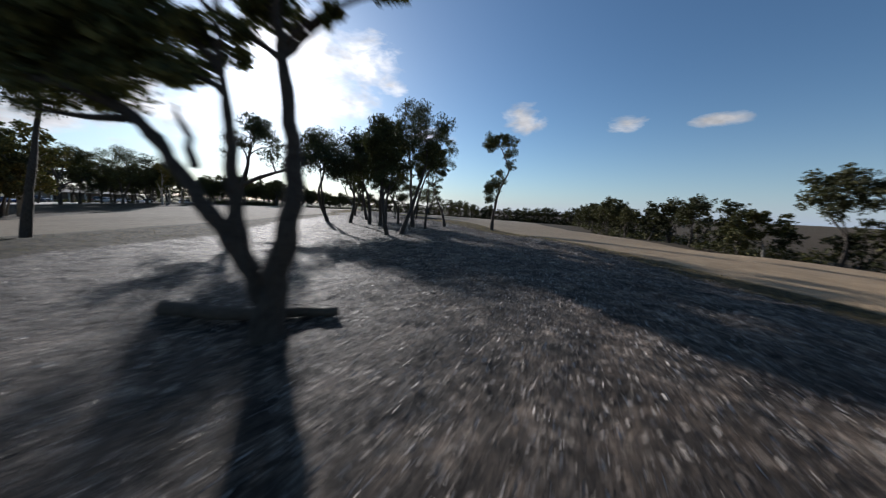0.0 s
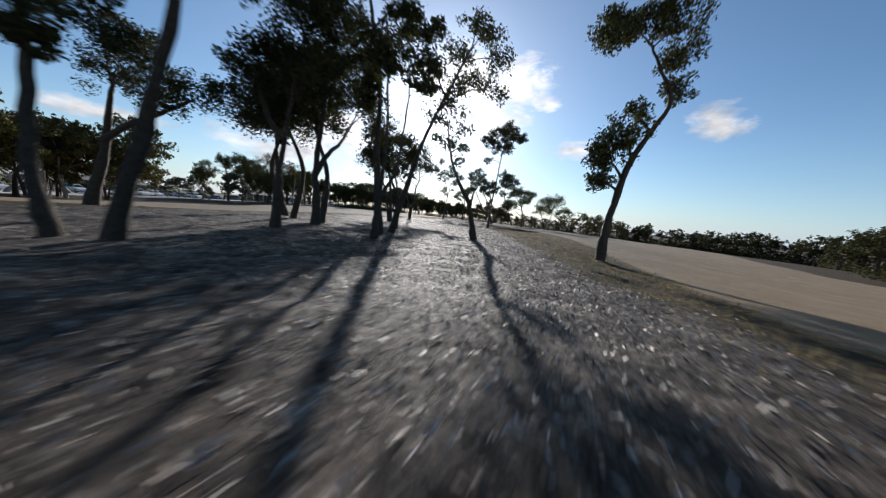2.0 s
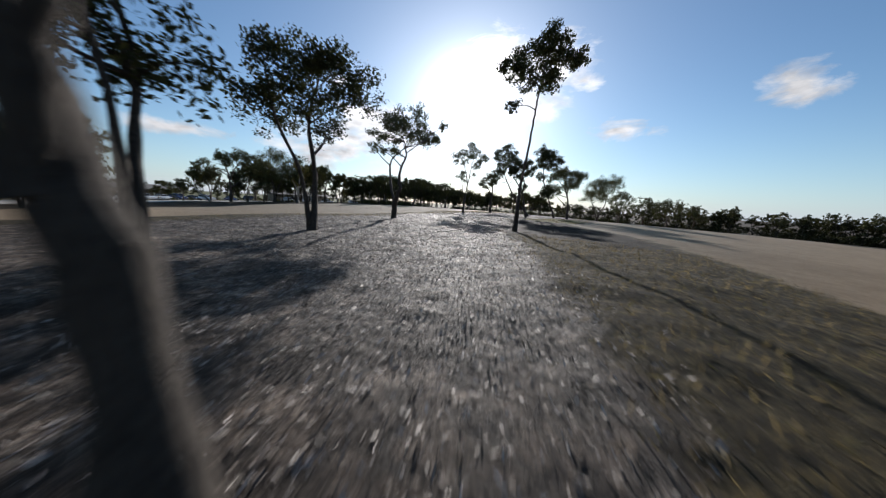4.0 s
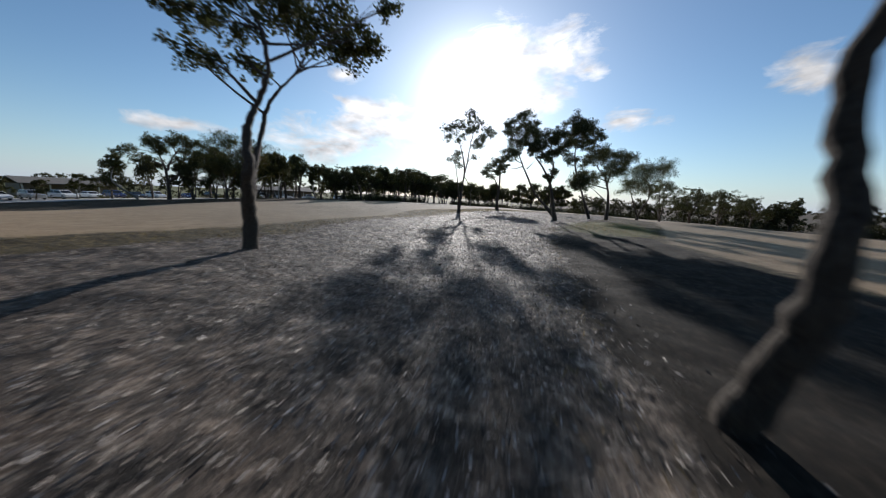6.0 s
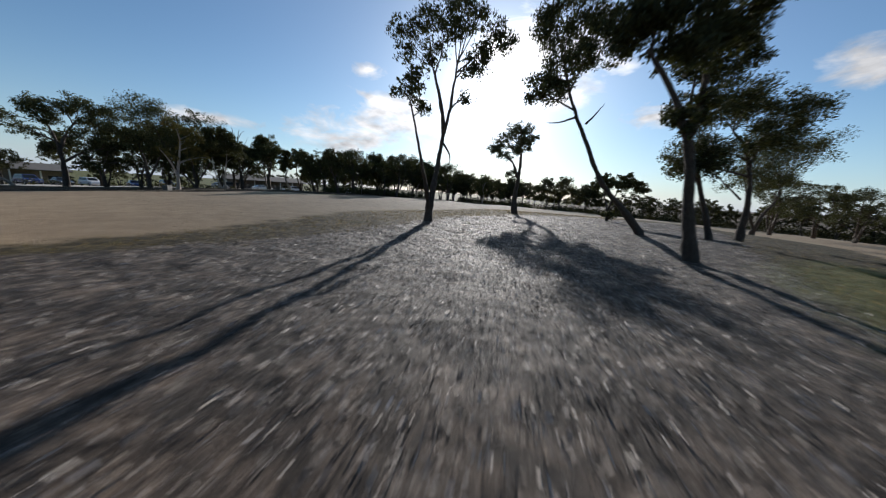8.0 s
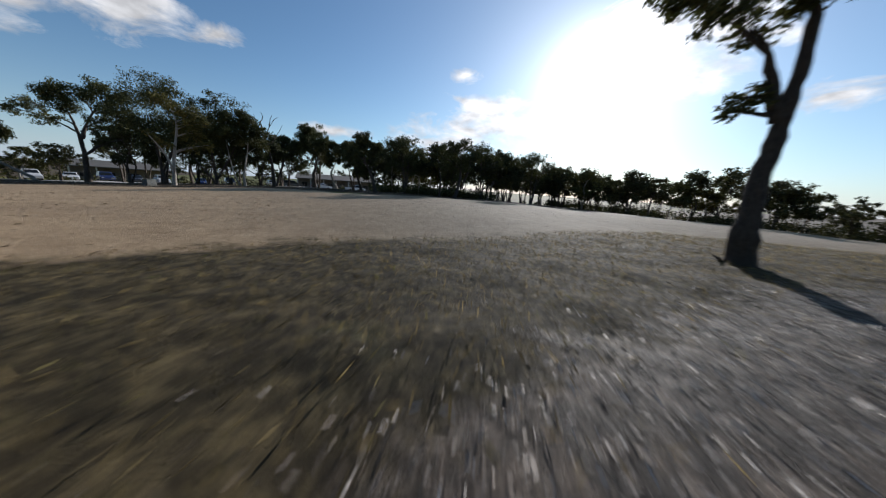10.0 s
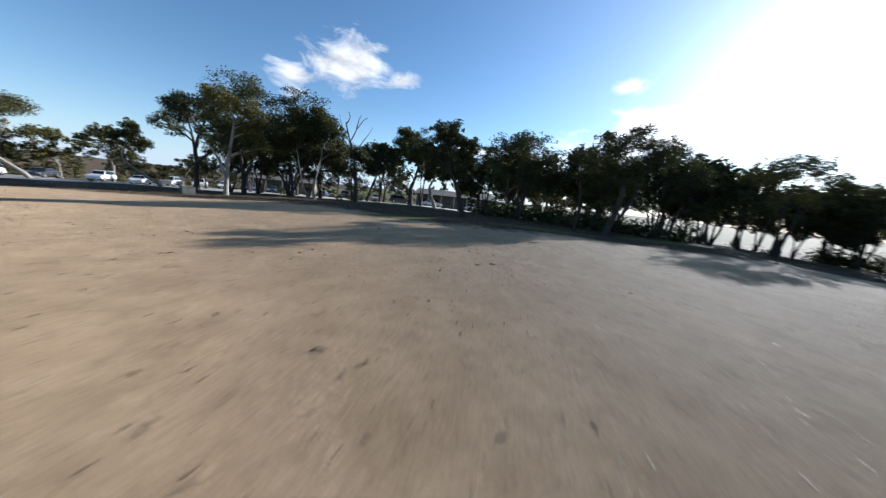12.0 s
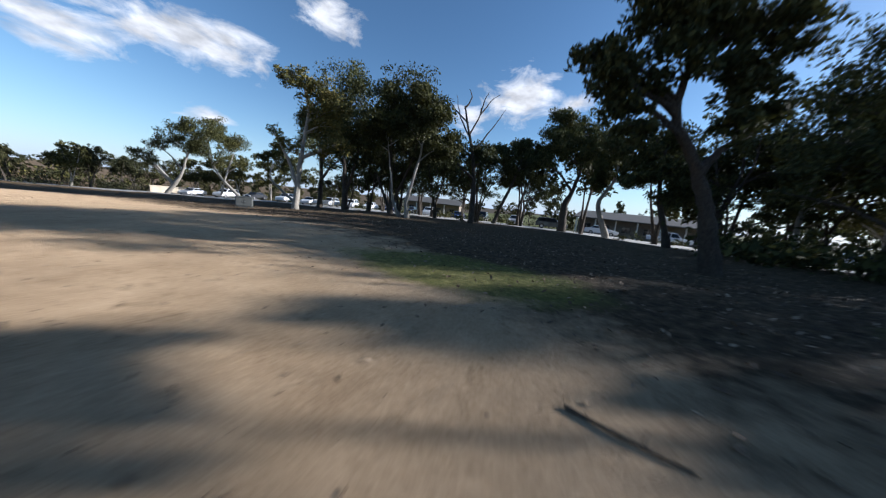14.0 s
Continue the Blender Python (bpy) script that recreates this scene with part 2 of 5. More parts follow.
    # dry leaves are glossier than turf
    link(t, math_node(t, "SUBTRACT", 0.95, math_node(t, "MULTIPLY", strewn, 0.2)), b.inputs["Roughness"])
    link(t, math_node(t, "ADD", 0.12, math_node(t, "MULTIPLY", strewn, 0.04)), b.inputs["Specular IOR Level"])
    lumps = math_node(t, "MULTIPLY", math_node(t, "MULTIPLY", noise_node(t, v, 3.4, 6, 0.66, 0.5), strewn), 3.0)
    bump_node(t, b, math_node(t, "ADD", lumps, math_node(t, "ADD", math_node(t, "MULTIPLY", chips, 0.7), math_node(t, "MULTIPLY", fine, 0.25))), 0.85, 0.08)
    return m


M_GROUND = ground_material()
M_BARK = bark_material("bark_grey", (0.016, 0.012, 0.01), (0.08, 0.066, 0.054))
M_BARK_PALE = bark_material("bark_pale", (0.09, 0.08, 0.068), (0.34, 0.31, 0.27))
M_LEAF = leaf_material("leaf_dark", (0.02, 0.024, 0.012), (0.046, 0.053, 0.022), (0.11, 0.108, 0.038))
M_LEAF_GREEN = leaf_material("leaf_olive", (0.026, 0.028, 0.011), (0.066, 0.067, 0.021), (0.17, 0.14, 0.04))
M_LEAF_FAR = leaf_material("leaf_wood", (0.019, 0.021, 0.011), (0.045, 0.047, 0.02), (0.11, 0.098, 0.036))

# ---------------------------------------------------------------- ground
SPINE = [(0, -45), (3, 10), (3, 26), (-5, 43), (-20, 72), (-42, 88), (-60, 90)]
LITTER_LEFT = [(-60, -14), (17, -13), (30, -17), (50, -17), (53, -19.3), (60, -21.5), (70, -22.6), (74, -23.4), (78, -24.0), (82, -23.6), (86, -22.2), (95, -18), (105, -14)]
LITTER_RIGHT = [(-60, 10), (5, 9.4), (12, 8.8), (16, 8.4), (20, 7.8), (24, 6.7), (28, 4.9), (33, 1.9), (42, -2.4), (46, -4.8), (50, -6.2), (53, -7.2), (57, -8.4), (62, -9.7), (78, -9.8), (90, -9), (105, -12)]
FRINGE_LEFT = [(-60, -23), (16, -22), (32, -22), (50, -21), (53, -22), (62, -24), (71, -28.2), (76.8, -29.9), (82, -28.8), (85.6, -29), (92, -28.2), (98, -24), (112, -15)]
FRINGE_RIGHT = [(-60, 12), (7, 10.9), (13, 10.1), (17, 9.4), (24, 8.2), (30, 7.4), (38, 5.8), (48, 2.5), (57, -2), (62, -4.2), (93, -4.0), (112, -11)]
# wood floor edge, bulging at y 86-97 to darken ground the oaks shade
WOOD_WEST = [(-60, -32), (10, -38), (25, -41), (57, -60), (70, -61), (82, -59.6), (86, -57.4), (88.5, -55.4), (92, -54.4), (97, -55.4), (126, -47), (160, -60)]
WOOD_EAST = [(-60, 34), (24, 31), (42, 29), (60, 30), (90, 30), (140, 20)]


def along(line, y):
    a = np.array(line, float)
    return np.interp(y, a[:, 0], a[:, 1])


def spine_distance(x, y):
    best = np.full(np.shape(x), 1e9)
    for (ax, ay), (bx, by) in zip(SPINE, SPINE[1:]):
        dx, dy = bx - ax, by - ay
        s = np.clip(((x - ax) * dx + (y - ay) * dy) / (dx * dx + dy * dy), 0, 1)
        best = np.minimum(best, np.hypot(x - ax - s * dx, y - ay - s * dy))
    return best


def lattice(x, y, size, seed):
    """Smooth random heights, -1 to 1, on a lattice of that size."""
    u, v = np.asarray(x, float) / size, np.asarray(y, float) / size
    i, j = np.floor(u).astype(np.int64), np.floor(v).astype(np.int64)
    fu, fv = u - i, v - j
    fu, fv = fu * fu * (3 - 2 * fu), fv * fv * (3 - 2 * fv)

    def knot(a, b):
        h = (a * 374761393 + b * 668265263 + seed * 97463477) & 0xFFFFFFFF
        h = ((h ^ (h >> 13)) * 1274126177) & 0xFFFFFFFF
        return ((h >> 9) & 0xFFFF) / 32767.5 - 1

    low = knot(i, j) * (1 - fu) + knot(i + 1, j) * fu
    high = knot(i, j + 1) * (1 - fu) + knot(i + 1, j + 1) * fu
    return low * (1 - fv) + high * fv


def land(x, y):
    """Height of the ground: level along the strip of trees, falling gently away from it, lumpy where leaves and tufts lie."""
    x, y = np.asarray(x, float), np.asarray(y, float)
    d = spine_distance(x, y)
    fall = np.logaddexp(0, (d - 14) / 5) * 5
    far = np.clip(fall, 0, 110)
    wave = 0.06 * np.sin(x * 0.31 + 1.3 * np.sin(y * 0.17)) + 0.05 * np.sin(y * 0.37 + 2 * np.sin(x * 0.13))
    # a dip beside the eastern fringe, and the eastern fairway lying lower
    dip = 0.5 * np.clip((x - 2) / 4, 0, 1) * np.exp(-(((y - 33) / 9) ** 2))
    dip = dip + 0.03 * np.clip(x - along(FRINGE_RIGHT, y) - 3, 0, 40) * np.clip((96 - y) / 30, 0, 1)
    rough = np.clip((x - along(FRINGE_LEFT, y)) / 1.5, 0, 1) * np.clip((along(FRINGE_RIGHT, y) - x) / 1.5, 0, 1)
    rough = np.maximum(rough, 0.8 * np.clip((along(WOOD_WEST, y) - x) / 3, 0, 1)) * np.clip((d < 60) * 1.0, 0, 1)
    lumps = 0.045 * lattice(x, y, 0.75, 3) + 0.035 * lattice(x, y, 0.38, 5)
    return -0.042 * far + wave - dip + lumps * (0.12 + 0.88 * rough)


def height(x, y):
    return float(land(np.array([x]), np.array([y]))[0])


def part(name, mesh, mat, parent=None, label=""):
    ob = new(name, mesh)
    if mat is not None and not mesh.materials:
        mesh.materials.append(mat)
    ob.parent = parent
    if label:
        tagged(ob, label)
    return ob


def grid_lines(lo, hi, inner_lo, inner_hi, fine, growth=1.22):
    core = list(np.arange(inner_lo, inner_hi + 1e-6, fine))
    step, p, below = fine, inner_lo, []
    while p > lo:
        step *= growth
        p -= step
        below.append(p)
    step, p, above = fine, inner_hi, []
    while p < hi:
        step *= growth
        p += step
        above.append(p)
    return np.array(below[::-1] + core + above)


def build_ground():
    xs, ys = grid_lines(-2500, 2500, -66, 14, 0.19), grid_lines(-2500, 2500, -4, 108, 0.19)
    gx, gy = np.meshgrid(xs, ys)
    gz = land(gx, gy)
    n, w = gx.size, len(xs)
    idx = np.arange(n).reshape(gx.shape)
    faces = np.stack([idx[:-1, :-1], idx[:-1, 1:], idx[1:, 1:], idx[1:, :-1]], -1).reshape(-1, 4)
    me = bpy.data.meshes.new("ground")
    me.from_pydata(np.stack([gx, gy, gz], -1).reshape(-1, 3).tolist(), [], faces.tolist())
    x, y = gx.ravel(), gy.ravel()

    def soft(v, wide):
        return np.clip(v / wide + 0.5, 0, 1)

    ends = soft(108 - y, 6)
    litter = soft(x - along(LITTER_LEFT, y), 2.5) * soft(along(LITTER_RIGHT, y) - x, 2.0) * ends
    fringe = soft(x - along(FRINGE_LEFT, y), 2.5) * soft(along(FRINGE_RIGHT, y) - x, 1.5) * soft(114 - y, 5)
    fringe = np.maximum(fringe, soft(-112 - x, 4) * soft(y - 10, 6))
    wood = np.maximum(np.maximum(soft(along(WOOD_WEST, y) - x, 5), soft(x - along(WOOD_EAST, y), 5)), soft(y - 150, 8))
    dark_ground = soft(x - along(LITTER_RIGHT, y) + 1.0, 1.5) * soft(along(FRINGE_RIGHT, y) - 0.6 - x, 1.5) * soft(y - 44, 4) * soft(67 - y, 4)
    # greener, thicker grass: beside the strip, along the rim of the western wood, on the lawn past the car park
    lush = np.zeros(len(x))
    for cx, cy, rx, ry in ((-7.5, 69, 3.2, 8), (-57.6, 85.6, 1.4, 2.6), (-58.4, 97, 1.6, 5.5), (-60, 110, 2, 6)):
        lush = np.maximum(lush, np.clip(1.6 - 1.2 * np.hypot((x - cx) / rx, (y - cy) / ry), 0, 1))
    lush = np.maximum(lush, soft(-111 - x, 4) * soft(y - 10, 6))
    extra = me.color_attributes.new("lush", "FLOAT_COLOR", "POINT")
    extra.data.foreach_set("color", np.stack([lush, lush, lush, np.ones(len(x))], -1).ravel())
    layer = me.color_attributes.new("zone", "FLOAT_COLOR", "POINT")
    layer.data.foreach_set("color", np.stack([litter, fringe, wood, dark_ground], -1).ravel())
    me.polygons.foreach_set("use_smooth", [True] * len(me.polygons))
    me.update()
    tagged(part("ground", me, M_GROUND), "tan dormant turf with a strip of grey leaf litter", "ground", kind="structure")


build_ground()


# ---------------------------------------------------------------- trees
def tube(V, F, line, radii, sides=7):
    """Adds a tapered tube along a line of points to the lists V and F."""
    start = len(V)
    pts = [Vector(p) for p in line]
    side = Vector((1, 0.3, 0.1)).normalized()
    for i, p in enumerate(pts):
        d = (pts[min(i + 1, len(pts) - 1)] - pts[max(i - 1, 0)]).normalized()
        a = (side - d * side.dot(d)).normalized()
        side, b = a, d.cross(a)
        for k in range(sides):
            w = 2 * math.pi * k / sides
            V.append(p + (a * math.cos(w) + b * math.sin(w)) * radii[i])
    for i in range(len(pts) - 1):
        for k in range(sides):
            F.append((start + i * sides + k, start + i * sides + (k + 1) % sides, start + (i + 1) * sides + (k + 1) % sides, start + (i + 1) * sides + k))
    top = start + (len(pts) - 1) * sides
    F.append(tuple(range(top, top + sides)))


def smooth_line(points, steps, rng, shake):
    """A wavering line through the points."""
    p = [Vector(q) for q in points]
    out = []
    for i in range(len(p) - 1):
        a, b = p[i], p[i + 1]
        before, after = p[max(i - 1, 0)], p[min(i + 2, len(p) - 1)]
        for s in range(steps):
            u = s / steps
            q = 0.5 * (2 * a + (b - before) * u + (2 * before - 5 * a + 4 * b - after) * u * u + (3 * a - before - 3 * b + after) * u**3)
            out.append(q + Vector((rng.uniform(-1, 1), rng.uniform(-1, 1), 0)) * (shake if i or s else 0))
    out.append(p[-1])
    return out


def leaves_mesh(name, centres, spreads, counts, size, seed):
    g = np.random.default_rng(seed)
    c = np.repeat(np.array(centres, float), counts, axis=0)
    s = np.repeat(np.array(spreads, float), counts)
    n = len(c)
    r = g.normal(size=(n, 3))
    r *= (g.random(n) ** 0.55 * 1.15 / np.linalg.norm(r, axis=1))[:, None]
    at = c + r * s[:, None] * np.array([1.0, 1.0, 0.8])
    a = g.normal(size=(n, 3))
    a /= np.linalg.norm(a, axis=1)[:, None]
    b = np.cross(a, g.normal(size=(n, 3)))
    b /= np.linalg.norm(b, axis=1)[:, None]
    long = size * g.uniform(0.6, 1.4, n)[:, None]
    wide = long * g.uniform(0.35, 0.6, n)[:, None]
    quad = np.stack([at - a * long, at + b * wide, at + a * long, at - b * wide], 1)
    me = bpy.data.meshes.new(name)
    me.vertices.add(4 * n)
    me.vertices.foreach_set("co", quad.ravel())
    me.loops.add(4 * n)
    me.loops.foreach_set("vertex_index", np.arange(4 * n))
    me.polygons.add(n)
    me.polygons.foreach_set("loop_start", np.arange(0, 4 * n, 4))
    me.update()
    me.validate()
    return me


def make_tree(name, stems, clumps, seed, base_radius=0.16, leaves=5000, leaf_size=0.075, bark=None, leaf=None, twigs=5, dead=(), sides=8, full=1.0, fine=5):
    """A tree with its base at the origin. stems: lines of (across, away, up). clumps: (across, away, up, radius) of foliage,
    each on a limb of its own. dead: lines of bare limbs."""
    rng = random.Random(seed)
    V, F, spots = [], [], []
    for n, stem in enumerate(stems):
        line = smooth_line(stem, fine, rng, 0.025)
        r0 = base_radius * (1.0 if n == 0 else 0.75)
        count = len(line) - 1
        radii = [r0 * (1 - 0.72 * i / count) * (1 + 0.5 * math.exp(-6 * i / count) * (1 if stem[0][2] <= 0.05 else 0)) for i in range(count + 1)]
        if stem[0][2] <= 0.05:
            line[0] = line[0] - Vector((0, 0, 0.3))
        radii = [q * rng.uniform(0.87, 1.14) for q in radii]
        tube(V, F, line, radii, sides)
        spots += [(p, r) for p, r in zip(line, radii)][2:]
    for limb in dead:
        line = smooth_line(limb, 4, rng, 0.03)
        tube(V, F, line, [base_radius * 0.38 * (1 - 0.8 * i / (len(line) - 1)) for i in range(len(line))], 5)
    centres, spreads = [], []
    for x, y, z, r in clumps:
        r *= full
        c = Vector((x, y, z))
        below = [s for s in spots if s[0].z < z - 0.2 * r] or spots
        p, pr = min(below, key=lambda s: (s[0] - c).length * rng.uniform(0.8, 1.25) + 0.35 * max(0, s[0].z - z + r))
        mid = p.lerp(c, 0.5) + Vector((rng.uniform(-0.2, 0.2), rng.uniform(-0.2, 0.2), rng.uniform(-0.05, 0.3))) * (c - p).length * 0.5
        line = smooth_line([p, mid, c], 4 if fine > 3 else 2, rng, 0.02)
        lr = min(pr * 0.75, 0.03 + 0.035 * (c - p).length)
        tube(V, F, line, [lr * (1 - 0.7 * i / (len(line) - 1)) for i in range(len(line))], 6 if fine > 3 else 4)
        for _ in range(twigs):
            w = Vector((rng.gauss(0, 1), rng.gauss(0, 1), rng.gauss(0.25, 0.7))).normalized()
            e = c + Vector((w.x, w.y, w.z * 0.75)) * r * rng.uniform(0.6, 1.0)
            q = line[rng.randrange(len(line) // 2, len(line))]
            tube(V, F, smooth_line([q, q.lerp(e, 0.5) + Vector((0, 0, 0.08)), e], 2, rng, 0.01), [lr * 0.3 * (1 - 0.16 * i) for i in range(5)], 4 if fine > 3 else 3)
            centres.append(e)
            spreads.append(r * rng.uniform(0.26, 0.48))
        for _ in range(int(3 + 2 * twigs)):
            w = Vector((rng.gauss(0, 1), rng.gauss(0, 1), rng.gauss(0, 1))).normalized()
            centres.append(c + Vector((w.x, w.y, w.z * 0.9)) * r * rng.uniform(0.2, 1.1))
            spreads.append(r * rng.uniform(0.22, 0.48))
    total = sum(s * s for s in spreads)
    counts = [max(6, int(leaves * s * s / total)) for s in spreads]
    root = new(name)
    me = bpy.data.meshes.new("trunk")
    me.from_pydata([tuple(v) for v in V], [], F)
    me.polygons.foreach_set("use_smooth", [True] * len(me.polygons))
    part("trunk", me, bark or M_BARK, root)
    if centres:
        part("crown", leaves_mesh("crown", centres, spreads, counts, leaf_size, seed), leaf or M_LEAF, root)
    return root


def plant(tree, x, y, turn=0.0, size=1.0):
    tree.matrix_basis = pose(x, y, height(x, y), 0, 0, turn) @ Matrix.Scale(size, 4)
    return tree


def wild_tree(seed, tall, spread, stems=2, leaves=4500, leaf_size=0.10, bark=None, leaf=None, bare=0.40, light=False, name="tree", twigs=4):
    """A live oak or elm of random growth."""
    rng = random.Random(seed)
    lines, clumps = [], []
    for s in range(stems):
        a = rng.uniform(0, 2 * math.pi)
        lean = rng.uniform(0.05, 0.3) * tall * (1.0 if stems > 1 else 0.6)
        dx, dy = math.cos(a) * lean, math.sin(a) * lean
        top = tall * rng.uniform(0.72, 0.86)
        bend = rng.uniform(-0.08, 0.08) * tall
        lines.append([(0.12 * math.cos(a) * s, 0.12 * math.sin(a) * s, 0), (dx * 0.25 + bend, dy * 0.25, top * 0.35), (dx * 0.7 - bend * 0.4, dy * 0.7 + bend, top * 0.7), (dx, dy, top)])
        for _ in range(rng.randint(9, 11) if stems == 1 else rng.randint(5, 7)):
            h = tall * rng.uniform(bare + 0.1, 0.90)
            k = (h / tall - bare) / (1 - bare)
            out = spread * rng.uniform(0.25, 1.0) * (1 - 0.55 * k)
            b = rng.uniform(0, 2 * math.pi)
            r = tall * rng.uniform(0.11, 0.175)
            clumps.append((dx * h / tall + out * math.cos(b), dy * h / tall + out * math.sin(b), h, r))
        clumps.append((dx, dy, tall - 0.09 * tall, tall * 0.10))
    return make_tree(name, lines, clumps, seed, base_radius=0.013 * tall + 0.03, leaves=leaves, leaf_size=leaf_size, bark=bark, leaf=leaf, twigs=min(twigs, 2) if light else twigs, sides=5 if light else 7, fine=3 if light else 5)


def label_tree(ob, label, group=""):
    return tagged(ob, label, "tree", group)

def key_tree(at, turn, words, seed, radius, leaves, full, stems, clumps, dead=(), pale=False, size=1.0):
    """One of the oaks that stand singly: its stems and the clumps of its crown."""
    ob = make_tree("tree", stems, clumps, seed, radius, int(leaves * 1.5 * size), 0.09 / size**0.5 if at[0] < -55 else 0.068, M_BARK_PALE if pale else M_BARK, M_LEAF_GREEN if pale else M_LEAF, 6, dead, full=full)
    label_tree(plant(ob, *at, turn, size), f"{words} live oak with dark foliage and rough bark", "live oaks")


key_tree((5.5, 32.9), 27, 'slender S-shaped', 11, 0.16, 11000, 1.25,
         [[(0, -0.0, 0), (0.1, -0.0, 1.57), (0.54, 0.02, 4.05), (1.23, -0.09, 5.64), (1.82, -0.07, 6.94), (1.27, 0.09, 8.23), (0.6, -0.09, 9.03)]],
         [(-1.04, -0.46, 9.15, 0.69), (-0.23, 0.63, 9.81, 0.78), (0.73, 0.15, 10.22, 0.69), (1.61, -0.17, 9.81, 0.73), (1.8, 0.01, 8.6, 0.65), (2.19, 0.17, 7.47, 0.56), (0.49, -0.17, 6.41, 0.43), (0.06, -0.47, 5.41, 0.72), (-0.31, 0.4, 4.44, 0.78), (-0.55, 0.16, 3.52, 0.54)])
key_tree((-17.2, 23.1), 22, 'low-forked', 12, 0.24, 9000, 1.55,
         [[(0, -0.0, 0), (0.76, 0.09, 2.7), (1.32, -0.06, 4.48), (1.55, -0.06, 5.87)], [(0.83, -0.0, 3.18), (2.29, -0.05, 3.97), (4.06, 0.03, 4.69), (5.65, -0.08, 5.26)]],
         [(1.81, 0.58, 7.92, 0.81), (0.7, 0.49, 6.44, 0.76), (2.5, -0.67, 7.17, 0.75), (3.02, 0.05, 5.73, 0.63), (2.28, -0.49, 7.74, 0.69), (5.33, -0.28, 5.53, 0.64), (4.38, -0.09, 4.91, 0.57), (6.6, -0.06, 5.67, 0.7), (3.55, -0.03, 6.54, 0.57)])
key_tree((0.1, 31.2), 29, 'broken-stub leaning', 13, 0.13, 1100, 1.45,
         [[(0, 0.0, 0), (-0.17, 0.07, 0.89), (-0.41, 0.06, 1.74), (-0.86, -0.05, 2.47), (-1.22, -0.08, 3.15), (-1.48, 0.09, 3.99), (-1.71, 0.02, 5.14)], [(-0.36, 0.0, 1.45), (-0.3, 0.04, 1.9), (-0.22, 0.06, 2.3)]],
         [(-1.12, -0.08, 3.65, 0.21), (-1.44, 0.19, 4.35, 0.34), (-1.01, -0.24, 4.91, 0.32), (-1.9, -0.04, 5.21, 0.35), (-1.25, 0.19, 5.83, 0.33), (-1.81, -0.05, 6.04, 0.29), (-2.17, 0.01, 4.58, 0.26), (-0.87, -0.14, 4.21, 0.21)])
key_tree((-4.6, 47.1), 33, 'tall thin', 14, 0.11, 8000, 1.35,
         [[(0.0, 0.0, 0), (0.01, -0.19, 0.67), (-0.02, -0.34, 1.3), (0.01, -0.27, 1.85), (0.08, -0.1, 2.45), (0.14, -0.15, 3.1), (0.18, -0.32, 3.7), (0.5, 0.07, 5.87), (0.59, 0.03, 7.13), (0.74, 0.01, 8.02), (0.84, 0.05, 9.08)]],
         [(0.35, 0.29, 9.68, 0.73), (1.73, -0.04, 9.4, 0.74), (-0.49, 0.08, 8.6, 0.63), (1.3, 0.26, 8.47, 0.59), (1.05, -0.46, 10.13, 0.59), (-0.62, 0.09, 6.83, 0.34), (2.53, 0.19, 9.5, 0.44), (0.11, -0.09, 8.0, 0.52), (-1.07, 0.01, 9.0, 0.44)])
key_tree((-14.75, 47.6), 35, 'twin-stemmed', 15, 0.17, 9000, 1.3,
         [[(0.0, 0.0, 0), (0.05, 0.0, 1.0), (0.3, -0.4, 1.8), (0.55, -0.65, 2.3), (0.45, -0.5, 2.9), (0.45, -0.3, 3.5), (0.55, 0.0, 4.1), (0.85, -0.05, 4.8), (0.7, 0.1, 5.8)], [(0.03, 0.02, 0.9), (-0.08, 0.35, 1.5), (-0.4, 1.0, 2.3), (-0.65, 1.85, 3.3), (-0.8, 2.45, 4.2), (-0.72, 2.7, 4.8), (-0.3, 2.75, 5.3), (0.5, 2.6, 5.9)]],
         [(-1.71, 0.54, 5.53, 0.39), (-1.05, 0.35, 6.09, 0.47), (0.05, 0.56, 5.06, 0.33), (-0.49, 1.94, 5.46, 0.3), (-1.01, 0.53, 5.15, 0.33), (-0.02, 0.21, 6.0, 0.47), (0.17, 1.89, 7.18, 0.65), (1.24, 2.24, 6.73, 0.66), (1.96, 2.67, 6.27, 0.59), (2.7, 2.06, 6.63, 0.48), (3.06, 2.44, 6.47, 0.33), (3.6, 2.18, 7.63, 0.36), (1.8, 2.69, 7.24, 0.58), (-0.32, 2.59, 7.95, 0.82), (1.3, 2.61, 8.32, 0.81), (-0.23, 0.13, 7.02, 0.66), (-1.75, 0.36, 6.39, 0.38)])
